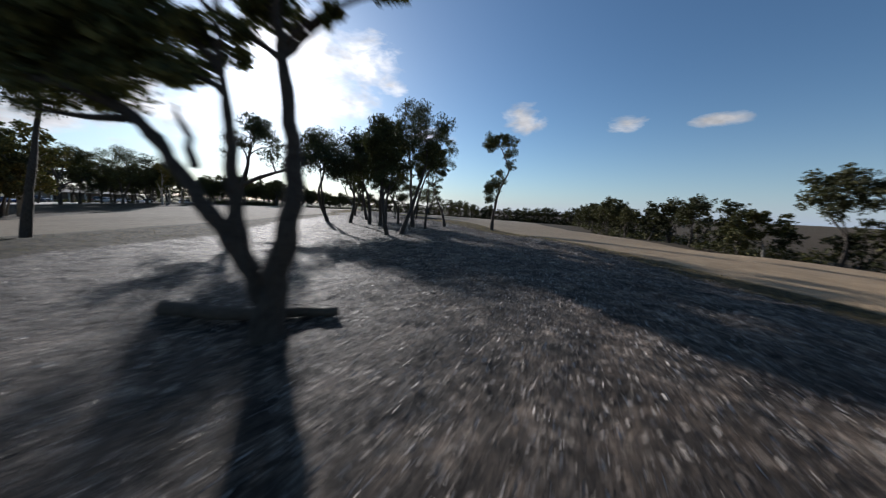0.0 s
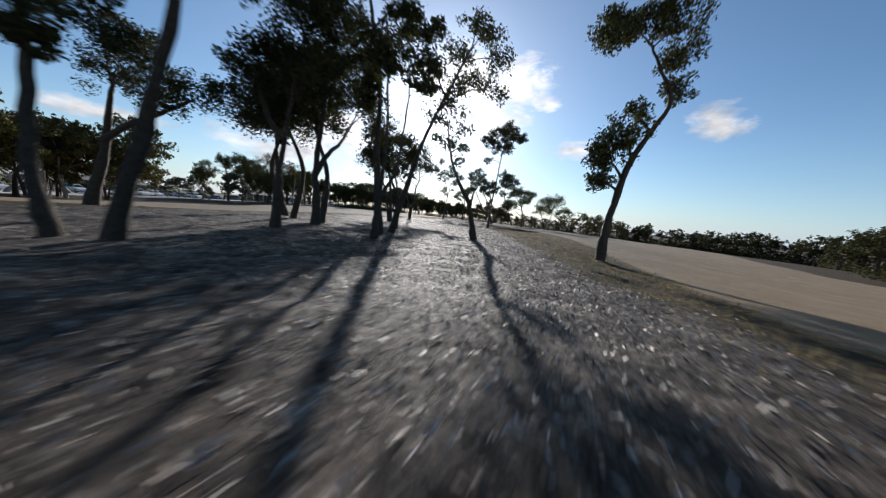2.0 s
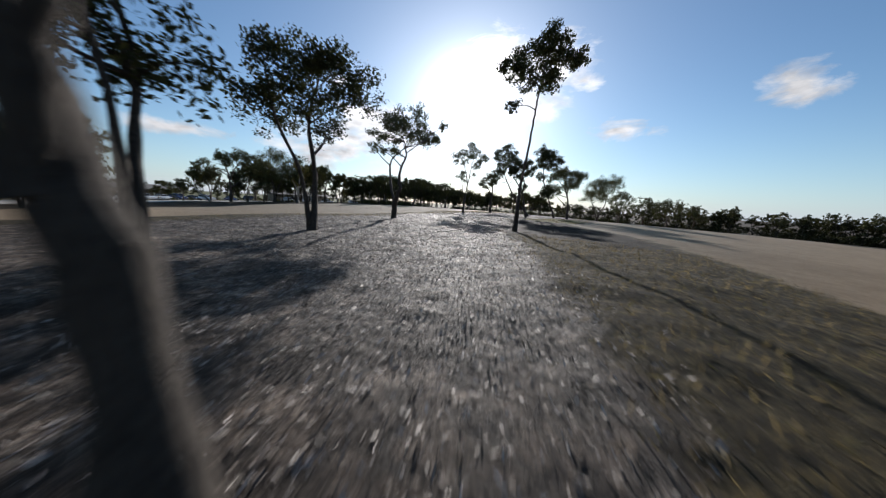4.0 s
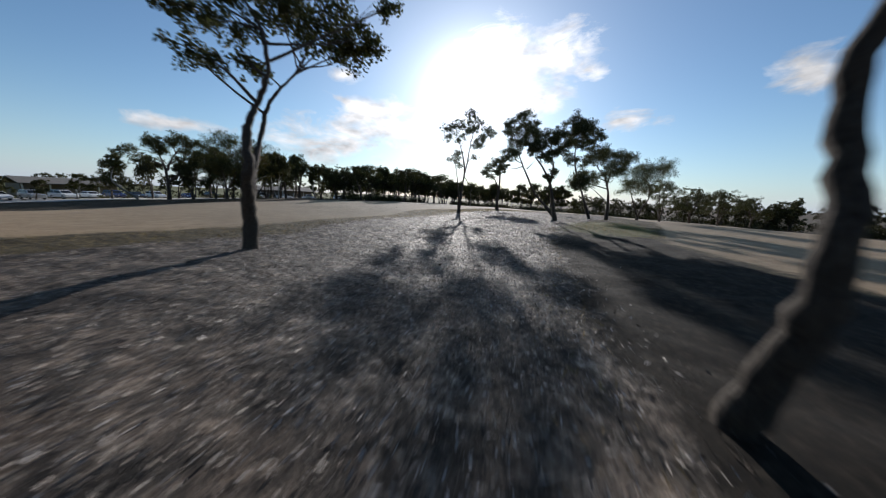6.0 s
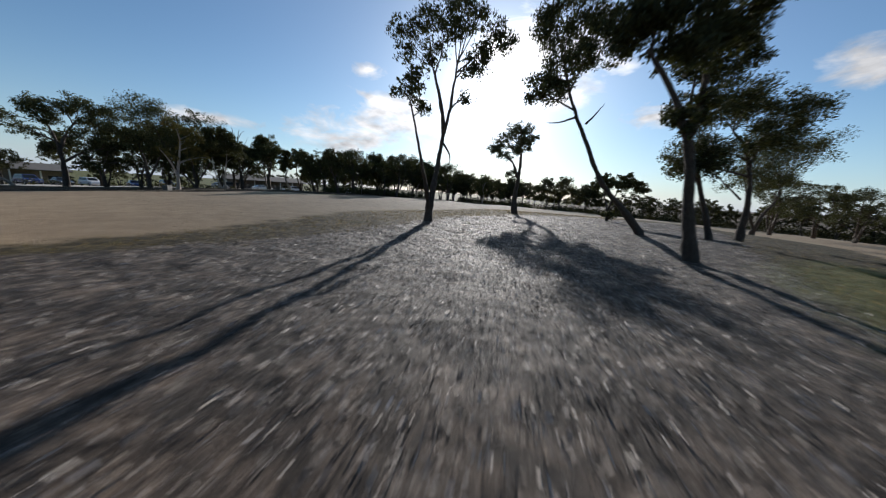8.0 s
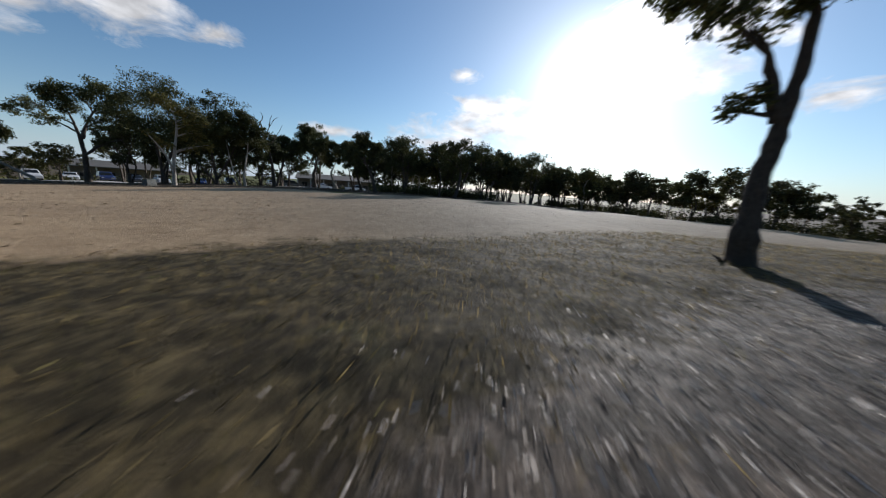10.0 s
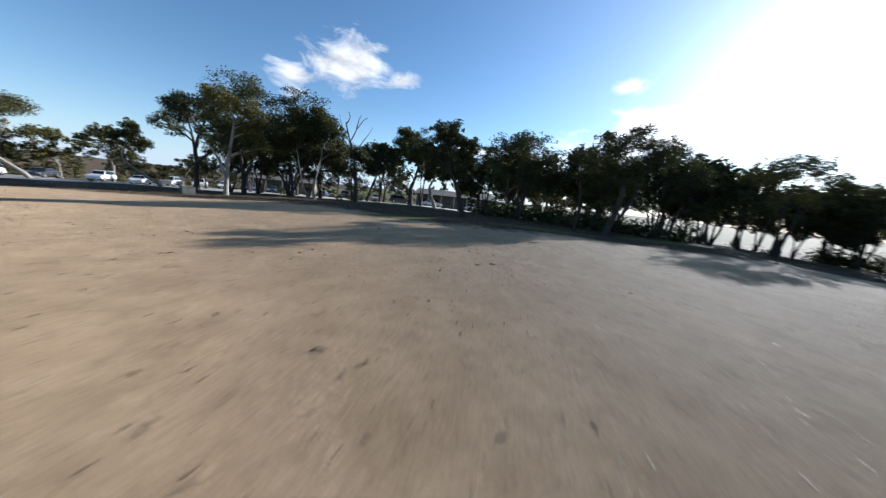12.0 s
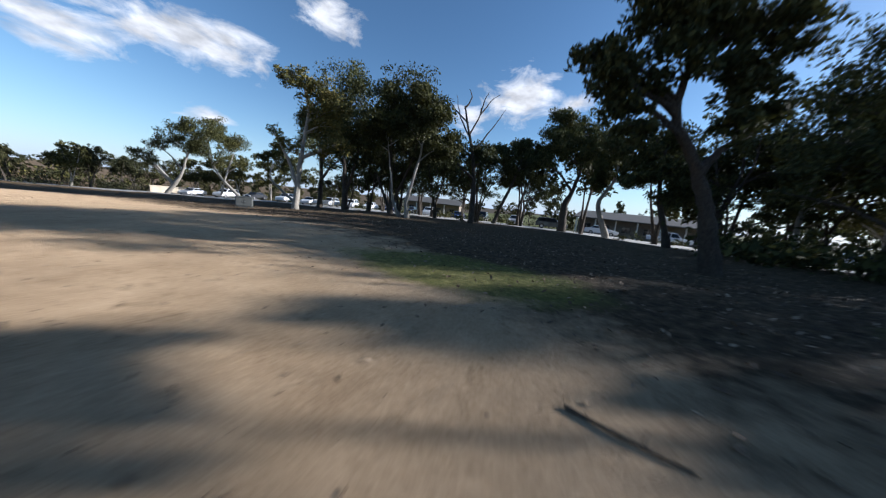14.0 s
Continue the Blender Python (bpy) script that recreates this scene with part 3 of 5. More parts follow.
key_tree((-22.4, 71.35), 36, 'low-forked mulch-strip', 16, 0.175, 8000, 1.25,
         [[(0, 0.0, 0), (0.04, 0.06, 0.8), (0.16, 0.25, 1.7), (0.25, 0.43, 2.5), (0.34, 0.64, 3.2), (0.42, 0.7, 4.0), (0.65, 0.7, 5.05), (0.85, 0.7, 6.4), (0.95, 0.6, 7.6)], [(0, 0.03, 0.35), (-0.05, -0.2, 1.0), (-0.12, -0.8, 1.75), (-0.2, -1.22, 2.3), (-0.44, -1.79, 3.5), (-0.75, -2.2, 5.0)], [(0.5, 0.7, 4.4), (0.24, 0.6, 6.0), (-0.3, 0.6, 7.6)]],
         [(-1.74, 0.2, 8.73, 0.56), (-0.59, 0.6, 9.16, 0.68), (0.24, -0.2, 8.84, 0.72), (1.23, 0.5, 10.0, 0.63), (1.04, -0.3, 8.89, 0.6), (2.13, 0.6, 7.84, 0.7), (3.2, 0.5, 8.5, 0.5), (-0.29, 0.8, 8.0, 0.55), (1.78, 0.4, 7.35, 0.5), (-1.0, -2.2, 5.35, 0.5), (-0.5, -2.4, 5.9, 0.42), (-0.3, -1.9, 4.8, 0.3), (1.5, 0.7, 6.1, 0.33), (0.7, 0.5, 10.6, 0.48), (2.69, 0.2, 8.9, 0.52), (1.9, 0.3, 9.6, 0.5), (-1.5, 0.5, 8.1, 0.45)],
         dead=[[(0.5, 0.7, 3.92), (0.85, 0.8, 3.37), (0.86, 0.8, 2.96)]])
key_tree((-17.2, 89.6), 0, 'low many-limbed', 52, 0.13, 9000, 1.3,
         [[(0, 0, 0), (-0.05, 0, 0.7), (-0.2, 0, 1.3), (-0.45, 0.1, 1.9), (-0.6, 0.1, 2.7)], [(-0.08, 0, 0.8), (0.1, -0.2, 1.5), (0.4, -0.3, 2.3), (0.5, -0.3, 2.9)], [(0, 0, 0.9), (0.5, 0.2, 1.45), (1.3, 0.4, 1.75), (1.9, 0.5, 2.4)]],
         [(-1.4, 0.2, 2.95, 0.36), (-0.95, -0.2, 3.25, 0.4), (-1.15, 0.1, 3.75, 0.28), (-0.4, 0.3, 3.4, 0.42), (-0.5, -0.3, 4.0, 0.22), (0.1, -0.1, 3.1, 0.42), (0.5, 0.3, 3.5, 0.42), (0.9, -0.3, 3.0, 0.4), (1.3, 0.4, 3.4, 0.45), (1.9, 0.2, 3.1, 0.42), (2.4, 0.5, 2.8, 0.36), (1.0, 0.0, 3.95, 0.3), (-0.2, 0.2, 0.5, 0.35), (0.25, -0.1, 0.6, 0.35)])
key_tree((-24.3, 85.6), 53, 'small-crowned single', 17, 0.23, 7500, 1.4,
         [[(0, 0, 0), (-0.14, -0.07, 1.04), (-0.02, 0.01, 2.47), (0.06, -0.03, 3.49), (0.1, -0.06, 4.61), (0.01, -0.02, 5.67), (-0.07, -0.01, 6.53)], [(-0.03, 0, 3.23), (-0.38, 0.05, 4.11), (-0.75, -0.1, 4.63)]],
         [(-2.71, -0.18, 5.35, 0.41), (-2.28, 0.09, 5.67, 0.47), (-1.76, -0.28, 5.1, 0.38), (-1.7, 0.47, 6.14, 0.52), (-0.93, 0.17, 4.86, 0.28), (-0.89, -0.41, 5.76, 0.5), (-1.44, 0.06, 6.59, 0.52), (-0.23, 0.06, 5.5, 0.31), (-0.5, -0.43, 6.37, 0.49), (0.28, -0.28, 6.27, 0.49), (0.8, -0.17, 5.86, 0.28), (0.81, -0.03, 6.73, 0.39), (1.38, 0.03, 6.97, 0.24), (-0.76, -0.02, 3.56, 0.23), (-0.99, 0.14, 3.41, 0.18), (-0.48, 0.1, 3.86, 0.18), (-0.24, -0.1, 7.22, 0.57), (-1.07, -0.27, 7.31, 0.51), (0.41, -0.11, 7.39, 0.42)],
         dead=[[(-0.15, 0, -0.19), (-0.38, 0, -0.03), (-0.62, 0, 0.16)]])
key_tree((-13.7, 77.4), 36, 'bent', 18, 0.15, 12000, 1.5,
         [[(0, -0.0, 0), (-1.03, 0.04, 1.13), (-2.27, -0.04, 2.31), (-3.26, -0.08, 4.0), (-4.21, 0.09, 5.92), (-4.83, 0.01, 7.6)]],
         [(-5.38, 0.18, 8.87, 0.68), (-4.26, 0.11, 10.03, 0.79), (-4.63, -0.04, 7.61, 0.81), (-3.1, -0.49, 8.27, 0.72), (-5.68, -0.19, 6.21, 0.57), (-3.95, 0.31, 8.59, 0.72), (-5.55, 0.38, 9.59, 0.51), (-3.09, 0.39, 9.56, 0.55), (-4.91, 0.46, 6.65, 0.57)],
         dead=[[(-3.92, 0.0, 5.27), (-4.71, 0.0, 4.99), (-5.25, 0.0, 4.95)], [(-3.47, 0.0, 4.99), (-3.11, 0.0, 5.4), (-2.77, 0.0, 5.89)]])
key_tree((-12.0, 71.2), 36, 'stout leaning', 19, 0.17, 9500, 1.35,
         [[(0, -0.0, 0), (-0.3, 0.09, 1.29), (-0.77, -0.05, 3.07), (-1.67, -0.09, 4.61), (-2.33, -0.04, 5.41)], [(-0.82, 0.0, 3.36), (-0.65, 0.06, 4.53), (-0.91, 0.01, 5.77)]],
         [(-1.11, -0.25, 6.98, 0.75), (-1.87, 0.48, 6.26, 0.64), (-0.09, 0.45, 6.1, 0.58), (-1.16, -0.07, 5.48, 0.59), (-1.03, -0.05, 3.79, 0.33), (-0.6, 0.07, 4.25, 0.33), (-2.28, 0.2, 6.1, 0.53), (-0.44, 0.12, 7.29, 0.58), (0.4, -0.06, 6.67, 0.46)])
key_tree((-10.8, 82.3), 36, 'upright', 20, 0.14, 17000, 1.75,
         [[(0, -0.0, 0), (-0.8, -0.01, 1.98), (-2.2, -0.08, 5.06), (-2.62, 0.0, 7.42), (-2.52, -0.02, 9.31)]],
         [(-2.96, -0.61, 10.5, 0.79), (-1.81, -0.57, 9.76, 0.79), (-0.73, 0.58, 9.21, 0.66), (0.02, 0.15, 9.46, 0.44), (-3.14, -0.06, 9.06, 0.66), (-2.96, 0.13, 6.75, 0.5), (-2.15, -0.24, 8.5, 0.58), (-2.31, -0.22, 10.54, 0.61), (-1.66, -0.56, 4.65, 0.74), (-2.23, -0.48, 3.94, 0.6)])
key_tree((-9.3, 84.9), 36, 'spreading crooked', 21, 0.17, 17000, 1.75,
         [[(0, 0.0, 0), (-0.07, 0.02, 2.76), (-0.8, 0.04, 5.09), (-1.88, -0.08, 6.18)], [(-0.51, 0.0, 4.17), (-0.04, 0.1, 6.07), (0.47, -0.02, 7.01)]],
         [(-2.36, -0.56, 8.09, 0.8), (-1.07, 0.66, 7.59, 0.8), (0.14, 0.27, 7.45, 0.85), (1.36, -0.39, 7.3, 0.71), (-3.1, 0.19, 7.02, 0.62), (-3.34, 0.73, 4.46, 0.82), (-0.27, -0.4, 6.05, 0.77), (-1.75, 0.43, 5.03, 0.68), (0.86, 0.24, 6.36, 0.67)],
         dead=[[(-0.51, 0.0, 2.49), (-1.67, 0.0, 3.38), (-2.51, 0.0, 3.95)]])
key_tree((-6.4, 100.7), 36, 'low spreading', 22, 0.17, 17000, 1.75,
         [[(0, -0.0, 0), (0.33, -0.06, 1.75), (1.33, -0.08, 3.57), (1.27, 0.03, 5.3)], [(0.05, -0.0, 0.45), (-1.03, 0.1, 3.07), (-1.83, 0.07, 5.1)]],
         [(0.67, 0.75, 7.29, 1.24), (2.11, -0.89, 8.18, 1.1), (3.36, 0.08, 8.13, 0.83), (-0.81, 0.23, 5.84, 1.18), (-2.2, -0.79, 6.77, 0.97), (1.19, -0.05, 5.63, 1.12), (-0.45, -0.3, 8.21, 0.96), (-2.87, -0.5, 5.03, 0.98)])
key_tree((-67.5, 69.1), 113, 'pale-trunked tall oak', 23, 0.2, 7000, 1.35,
         [[(0, 0.0, 0), (0.26, 0.03, 2.86), (0.59, -0.07, 5.19), (0.84, -0.08, 7.26), (0.48, 0.03, 8.84)], [(0.18, 0.0, 1.47), (-0.35, -0.06, 3.18), (-0.98, -0.06, 4.46), (-1.71, 0.04, 5.52)]],
         [(0.09, -0.04, 9.22, 0.76), (-0.8, -0.08, 9.49, 0.53), (1.06, -0.21, 8.72, 0.76), (2.43, -0.6, 8.32, 0.77), (3.05, -0.07, 7.48, 0.85), (1.7, -0.28, 7.16, 0.77), (-0.99, -0.08, 5.03, 0.39), (-1.63, 0.03, 5.64, 0.35), (-0.18, 0.17, 4.55, 0.51), (2.52, 0.18, 6.33, 0.78), (1.36, 0.27, 5.83, 0.63), (3.37, -0.55, 5.1, 0.63), (2.01, 0.15, 4.39, 0.55)], pale=True, size=0.95)
key_tree((-63.0, 91.2), 113, 'massive dark oak', 24, 0.2, 11000, 1.35,
         [[(0, -0.0, 0), (-0.47, -0.02, 1.36), (-0.89, 0.01, 2.4), (-1.51, 0.0, 3.37), (-1.97, 0.01, 4.03), (-1.94, 0.01, 5.13), (-1.94, 0.07, 5.92)], [(-1.04, -0.0, 2.68), (-0.59, 0.05, 3.32), (0.1, 0.06, 3.82)]],
         [(-2.6, 0.23, 6.12, 0.6), (-2.05, -0.09, 6.49, 0.56), (-3.83, 0.27, 5.5, 0.34), (-4.22, -0.39, 4.91, 0.47), (-3.34, 0.32, 4.86, 0.58), (-1.11, 0.12, 6.14, 0.64), (-0.24, -0.47, 6.09, 0.57), (-0.59, -0.18, 4.73, 0.58), (-3.56, -0.09, 4.15, 0.41), (-2.47, -0.3, 5.21, 0.52), (-0.13, 0.13, 5.18, 0.52), (-3.26, -0.06, 6.81, 0.56), (-1.81, 0.24, 7.2, 0.62), (-3.0, -0.09, 3.64, 0.39), (-0.52, -0.36, 3.9, 0.45), (-4.51, 0.12, 5.28, 0.32), (0.53, 0.21, 4.43, 0.5)])
key_tree((-2.4, 3.8), -0, 'forked low-limbed', 30, 0.17, 11000, 1.35,
         [[(0, -0.0, 0), (0.12, -0.01, 0.79), (0.37, -0.08, 1.57), (0.43, 0.02, 2.31), (0.34, 0.06, 3.33), (0.23, 0.07, 4.15), (0.18, -0.03, 4.97)], [(-0.09, -0.0, 0.54), (-0.31, -0.02, 1.47), (-0.39, 0.02, 2.55), (-0.4, -0.05, 3.62), (-0.44, 0.03, 4.6)], [(-0.15, 0.0, 0.94), (-0.67, -0.02, 1.71), (-1.23, -0.0, 2.51), (-1.68, 0.05, 2.94), (-2.29, 0.02, 3.21), (-2.91, 0.05, 3.32)]],
         [(-2.08, 0.01, 3.8, 0.62), (-2.67, 0.38, 3.96, 0.55), (-1.28, -0.25, 4.15, 0.41), (-0.56, 0.05, 3.8, 0.28), (-0.8, -0.14, 3.41, 0.2), (-0.05, 0.28, 4.38, 0.34), (0.96, -0.01, 4.15, 0.11), (1.63, -0.11, 4.39, 0.16), (-3.14, 0.35, 3.63, 0.49), (-2.18, 0.46, 4.53, 0.6), (-0.28, -0.25, 4.96, 0.53), (-1.21, -0.17, 4.92, 0.53), (0.51, -0.22, 4.99, 0.39), (-0.14, -0.03, 3.88, 0.16)],
         dead=[[(-1.68, 0.0, 2.87), (-2.2, 0.0, 2.87), (-2.8, 0.0, 2.93)], [(-0.85, 0.0, 2.32), (-0.95, 0.0, 2.8), (-1.04, 0.0, 3.07)]])
key_tree((-3.9, 19.8), 22, 'straight', 31, 0.14, 14000, 1.6,
         [[(0, 0.0, 0), (-0.26, -0.09, 1.37), (-0.38, 0.03, 3.16), (-0.39, -0.01, 5.04), (-0.25, 0.04, 6.36)]],
         [(-0.86, -0.49, 6.53, 0.59), (-0.17, -0.47, 6.84, 0.59), (0.03, -0.29, 5.82, 0.49), (-0.57, 0.4, 5.18, 0.46), (-0.19, -0.18, 4.39, 0.5), (-0.54, 0.05, 3.84, 0.32), (0.33, 0.34, 4.95, 0.39), (-1.12, 0.16, 5.94, 0.42), (-0.53, -0.3, 7.43, 0.58)], size=0.93)
key_tree((-3.0, 20.3), 22, 'right-leaning', 32, 0.16, 12000, 1.5,
         [[(0, -0.0, 0), (0.86, 0.01, 2.32), (1.65, -0.02, 4.74), (1.97, -0.04, 6.12), (1.98, 0.04, 7.85)]],
         [(0.12, 0.66, 8.08, 0.78), (1.36, 0.73, 8.63, 0.87), (2.79, 0.26, 7.94, 0.83), (2.27, 0.47, 6.92, 0.79), (0.86, -0.05, 7.2, 0.65), (3.29, -0.22, 8.83, 0.68), (2.57, 0.05, 5.96, 0.61), (-0.55, 0.11, 7.37, 0.6), (1.41, 0.6, 9.67, 0.81)], size=0.86)
key_tree((-5.1, 24.8), 22, 'curved', 33, 0.16, 7000, 1.3,
         [[(0, 0.0, 0), (0.05, 0.01, 1.2), (0.12, 0.05, 2.3), (0.45, -0.03, 4.0), (0.8, 0.0, 5.9)], [(0.2, 0, 3.0), (-0.5, 0.1, 4.0), (-0.9, 0.2, 5.0)]],
         [(0.2, 0.15, 5.67, 0.9), (1.2, -0.21, 6.37, 0.84), (-0.5, 0.34, 6.3, 0.73), (0.6, 0.06, 7.5, 0.8), (1.7, -0.36, 5.34, 0.62), (-0.9, 0.02, 5.04, 0.6), (1.8, -0.28, 7.1, 0.6), (-1.6, 0.3, 5.6, 0.6)])
key_tree((-6.0, 27.2), 22, 'twisted', 34, 0.17, 6500, 1.25,
         [[(0, 0.0, 0), (0.0, 0.03, 1.2), (-0.05, -0.05, 2.4), (0.1, 0.03, 4.2), (0.3, 0.0, 6.0), (0.6, 0.0, 7.7)], [(-0.05, 0.0, 2.2), (0.45, 0.04, 3.1), (1.0, 0.0, 3.6), (1.5, 0.0, 4.5)]],
         [(0.4, 0.51, 5.96, 0.9), (1.12, 0.62, 7.28, 0.9), (-0.3, 0.65, 6.97, 0.9), (0.5, 0.03, 8.7, 0.85), (1.8, 0.54, 5.7, 0.65), (-0.6, 0.49, 5.23, 0.66), (1.2, 0.22, 8.4, 0.7), (2.1, 0.1, 5.0, 0.6)])
key_tree((-3.0, 28.0), 22, 'tall slender', 35, 0.13, 2200, 1.0,
         [[(0, -0.0, 0), (-0.3, -0.01, 3.28), (-0.42, 0.09, 6.26), (-1.01, 0.09, 9.33), (-1.04, -0.08, 11.24)]],
         [(-0.99, -0.74, 10.7, 0.82), (0.33, -0.08, 9.47, 0.89), (-0.13, 0.62, 8.02, 0.84), (-1.65, 0.47, 8.7, 0.84), (-0.94, 0.44, 6.93, 0.61), (0.07, 0.43, 10.54, 0.77), (-1.53, -0.43, 10.1, 0.71), (0.59, 0.57, 8.38, 0.66)])
key_tree((-3.4, 29.3), 22, 'strongly leaning', 36, 0.13, 3600, 1.2,
         [[(0, 0.0, 0), (0.5, 0.02, 1.7), (0.95, -0.02, 3.4), (1.5, 0.05, 5.0), (2.4, 0.0, 7.0), (3.0, 0.0, 8.3)]],
         [(1.6, 0.3, 5.6, 0.6), (2.6, -0.3, 6.4, 0.7), (3.4, 0.2, 7.2, 0.75), (2.4, 0.4, 8.2, 0.75), (3.6, -0.3, 8.6, 0.7), (4.3, 0.1, 7.9, 0.6), (1.5, -0.4, 7.2, 0.55), (4.4, 0.2, 6.6, 0.45), (3.0, 0.0, 9.3, 0.6)])
key_tree((-1.7, 26.2), 22, 'low-branching', 50, 0.105, 5500, 1.0,
         [[(0, 0.0, 0), (0.05, 0.02, 1.0), (0.15, -0.02, 2.2), (0.2, 0.03, 3.6), (0.1, 0.0, 5.5)], [(0.07, 0.0, 1.3), (0.42, 0.03, 1.95), (0.66, 0.0, 2.6), (0.82, -0.05, 4.0), (0.9, 0.0, 5.6)]],
         [(-0.6, 0.2, 4.9, 0.6), (0.2, -0.4, 5.6, 0.7), (1.0, 0.3, 6.0, 0.75), (-0.4, 0.3, 6.4, 0.7), (0.5, 0.0, 7.1, 0.7), (1.5, -0.2, 5.1, 0.5), (1.3, 0.2, 6.9, 0.5)])
key_tree((-77.8, 27.3), 113, 'pale leaning', 37, 0.18, 6000, 1.35,
         [[(0, 0.0, 0), (1.32, 0.03, 1.7), (2.05, -0.09, 3.28), (2.69, 0.04, 5.32)]],
         [(2.09, -0.3, 5.75, 0.91), (0.53, -0.07, 5.0, 0.81), (3.73, 0.79, 6.16, 0.91), (-0.27, -0.48, 4.43, 0.61), (3.18, -0.52, 4.64, 0.92), (4.88, -0.64, 5.31, 0.91), (-2.89, 0.32, 3.51, 0.51), (-1.62, 0.22, 3.15, 0.62)], pale=True, size=1.75)
key_tree((-72.0, 75.8), 113, 'forked white-stemmed', 38, 0.12, 7500, 1.35,
         [[(0, -0.0, 0), (-0.07, -0.05, 0.93), (0.28, 0.04, 2.53), (0.55, 0.03, 4.2)], [(-0.4, 0.0, 0.01), (-0.75, -0.09, 0.71), (-0.96, 0.07, 1.83), (-1.23, -0.0, 3.47)]],
         [(0.15, -0.09, 5.48, 0.77), (-0.92, -0.02, 4.98, 0.78), (-1.72, -0.44, 4.37, 0.67), (1.05, -0.51, 4.79, 0.67), (0.08, 0.19, 6.25, 0.44), (-0.29, 0.21, 4.11, 0.67), (-2.23, -0.11, 3.64, 0.62), (1.72, 0.03, 3.78, 0.56), (-1.27, -0.09, 5.86, 0.5)], pale=True, size=1.5)
key_tree((-76.4, 79.6), 113, 'half-dead', 39, 0.15, 3000, 1.35,
         [[(0, 0.0, 0), (-0.11, 0.01, 2.54), (-0.51, -0.07, 4.41), (-1.12, -0.04, 6.5)]],
         [(-1.59, 0.1, 4.46, 0.71), (0.08, 0.34, 4.16, 0.65), (-1.8, -0.45, 3.33, 0.72), (0.65, -0.26, 3.58, 0.52)],
         dead=[[(-0.55, 0.0, 4.72), (-1.27, 0.0, 5.88), (-1.63, 0.0, 7.05)], [(-0.68, 0.0, 5.02), (-0.18, 0.0, 6.14), (0.36, 0.0, 6.95), (0.79, 0.0, 7.29)], [(-0.37, 0.0, 4.11), (0.56, 0.0, 5.46), (1.21, 0.0, 6.59)], [(-1.1, 0.0, 6.35), (-0.76, 0.0, 6.99), (-0.97, 0.0, 7.41)], [(-0.82, 0.0, 5.62), (-1.64, 0.0, 6.3), (-2.0, 0.0, 6.71)], [(-0.18, 0.0, 6.14), (-0.09, 0.0, 6.76), (0.14, 0.0, 7.38)]], size=1.45)
key_tree((-83.2, 86.8), 113, 'thick leaning', 40, 0.24, 11000, 1.35,
         [[(0, 0.0, 0), (-0.04, 0.04, 1.69), (0.33, 0.09, 2.89), (0.62, -0.09, 4.51)]],
         [(-0.4, 0.34, 5.78, 0.99), (0.87, 0.75, 6.59, 0.98), (-1.19, -0.04, 5.19, 0.85), (0.63, -0.25, 5.03, 0.86), (1.93, 0.14, 5.68, 0.78), (-1.93, 0.27, 4.24, 0.65), (-0.95, -0.49, 6.9, 0.7)], size=1.5)
key_tree((-76.5, 93.7), 113, 'bushy', 41, 0.16, 7000, 1.35,
         [[(0, 0.0, 0), (-1.02, 0.05, 2.68), (-1.24, -0.07, 4.89)]],
         [(-1.81, 0.47, 4.28, 0.79), (-2.96, 0.46, 4.98, 0.73), (-0.85, -0.2, 3.83, 0.74), (-0.61, 0.01, 5.22, 0.73), (-2.19, 0.13, 3.4, 0.69), (-0.25, -0.17, 2.48, 0.58), (-2.44, 0.13, 5.84, 0.61)], size=1.3)
# added oak: its clumps are set to cast shadow patches on the turf
key_tree((-62.0, 101.5), 30.7, 'slim added shade-casting', 51, 0.12, 3800, 1.0,
         [[(0, 0.0, 0), (0.1, 0.03, 2.2), (-0.2, -0.02, 4.2), (-0.7, 0.0, 6.2)]],
         [(-0.9, 0.0, 6.45, 0.42), (-0.4, 0.1, 6.5, 0.4), (-1.3, 0.0, 6.5, 0.36), (-0.8, 0.0, 4.95, 0.4), (0.0, 0.1, 4.9, 0.45), (0.8, 0.0, 4.95, 0.45), (1.5, 0.0, 4.9, 0.4)])
key_tree((-60.5, 103.5), 93, 'wide dark', 42, 0.24, 9000, 1.3,
         [[(0, 0.0, 0), (0.83, -0.01, 2.89), (0.85, 0.07, 5.29), (0.78, 0.04, 6.6)], [(1.11, -0.0, 1.5), (2.36, 0.1, 3.79), (2.94, 0.05, 6.23)]],
         [(-0.46, 0.58, 7.35, 1.13), (0.78, -0.62, 8.21, 0.92), (2.72, -0.08, 7.89, 0.93), (4.1, -0.17, 7.76, 0.73), (-1.82, 0.72, 6.26, 0.94), (1.86, 0.26, 6.42, 1.01), (-0.23, 0.55, 5.48, 0.95), (1.28, -0.09, 5.01, 0.89), (3.8, -0.36, 6.68, 0.74), (-1.63, 0.07, 7.9, 0.66)])
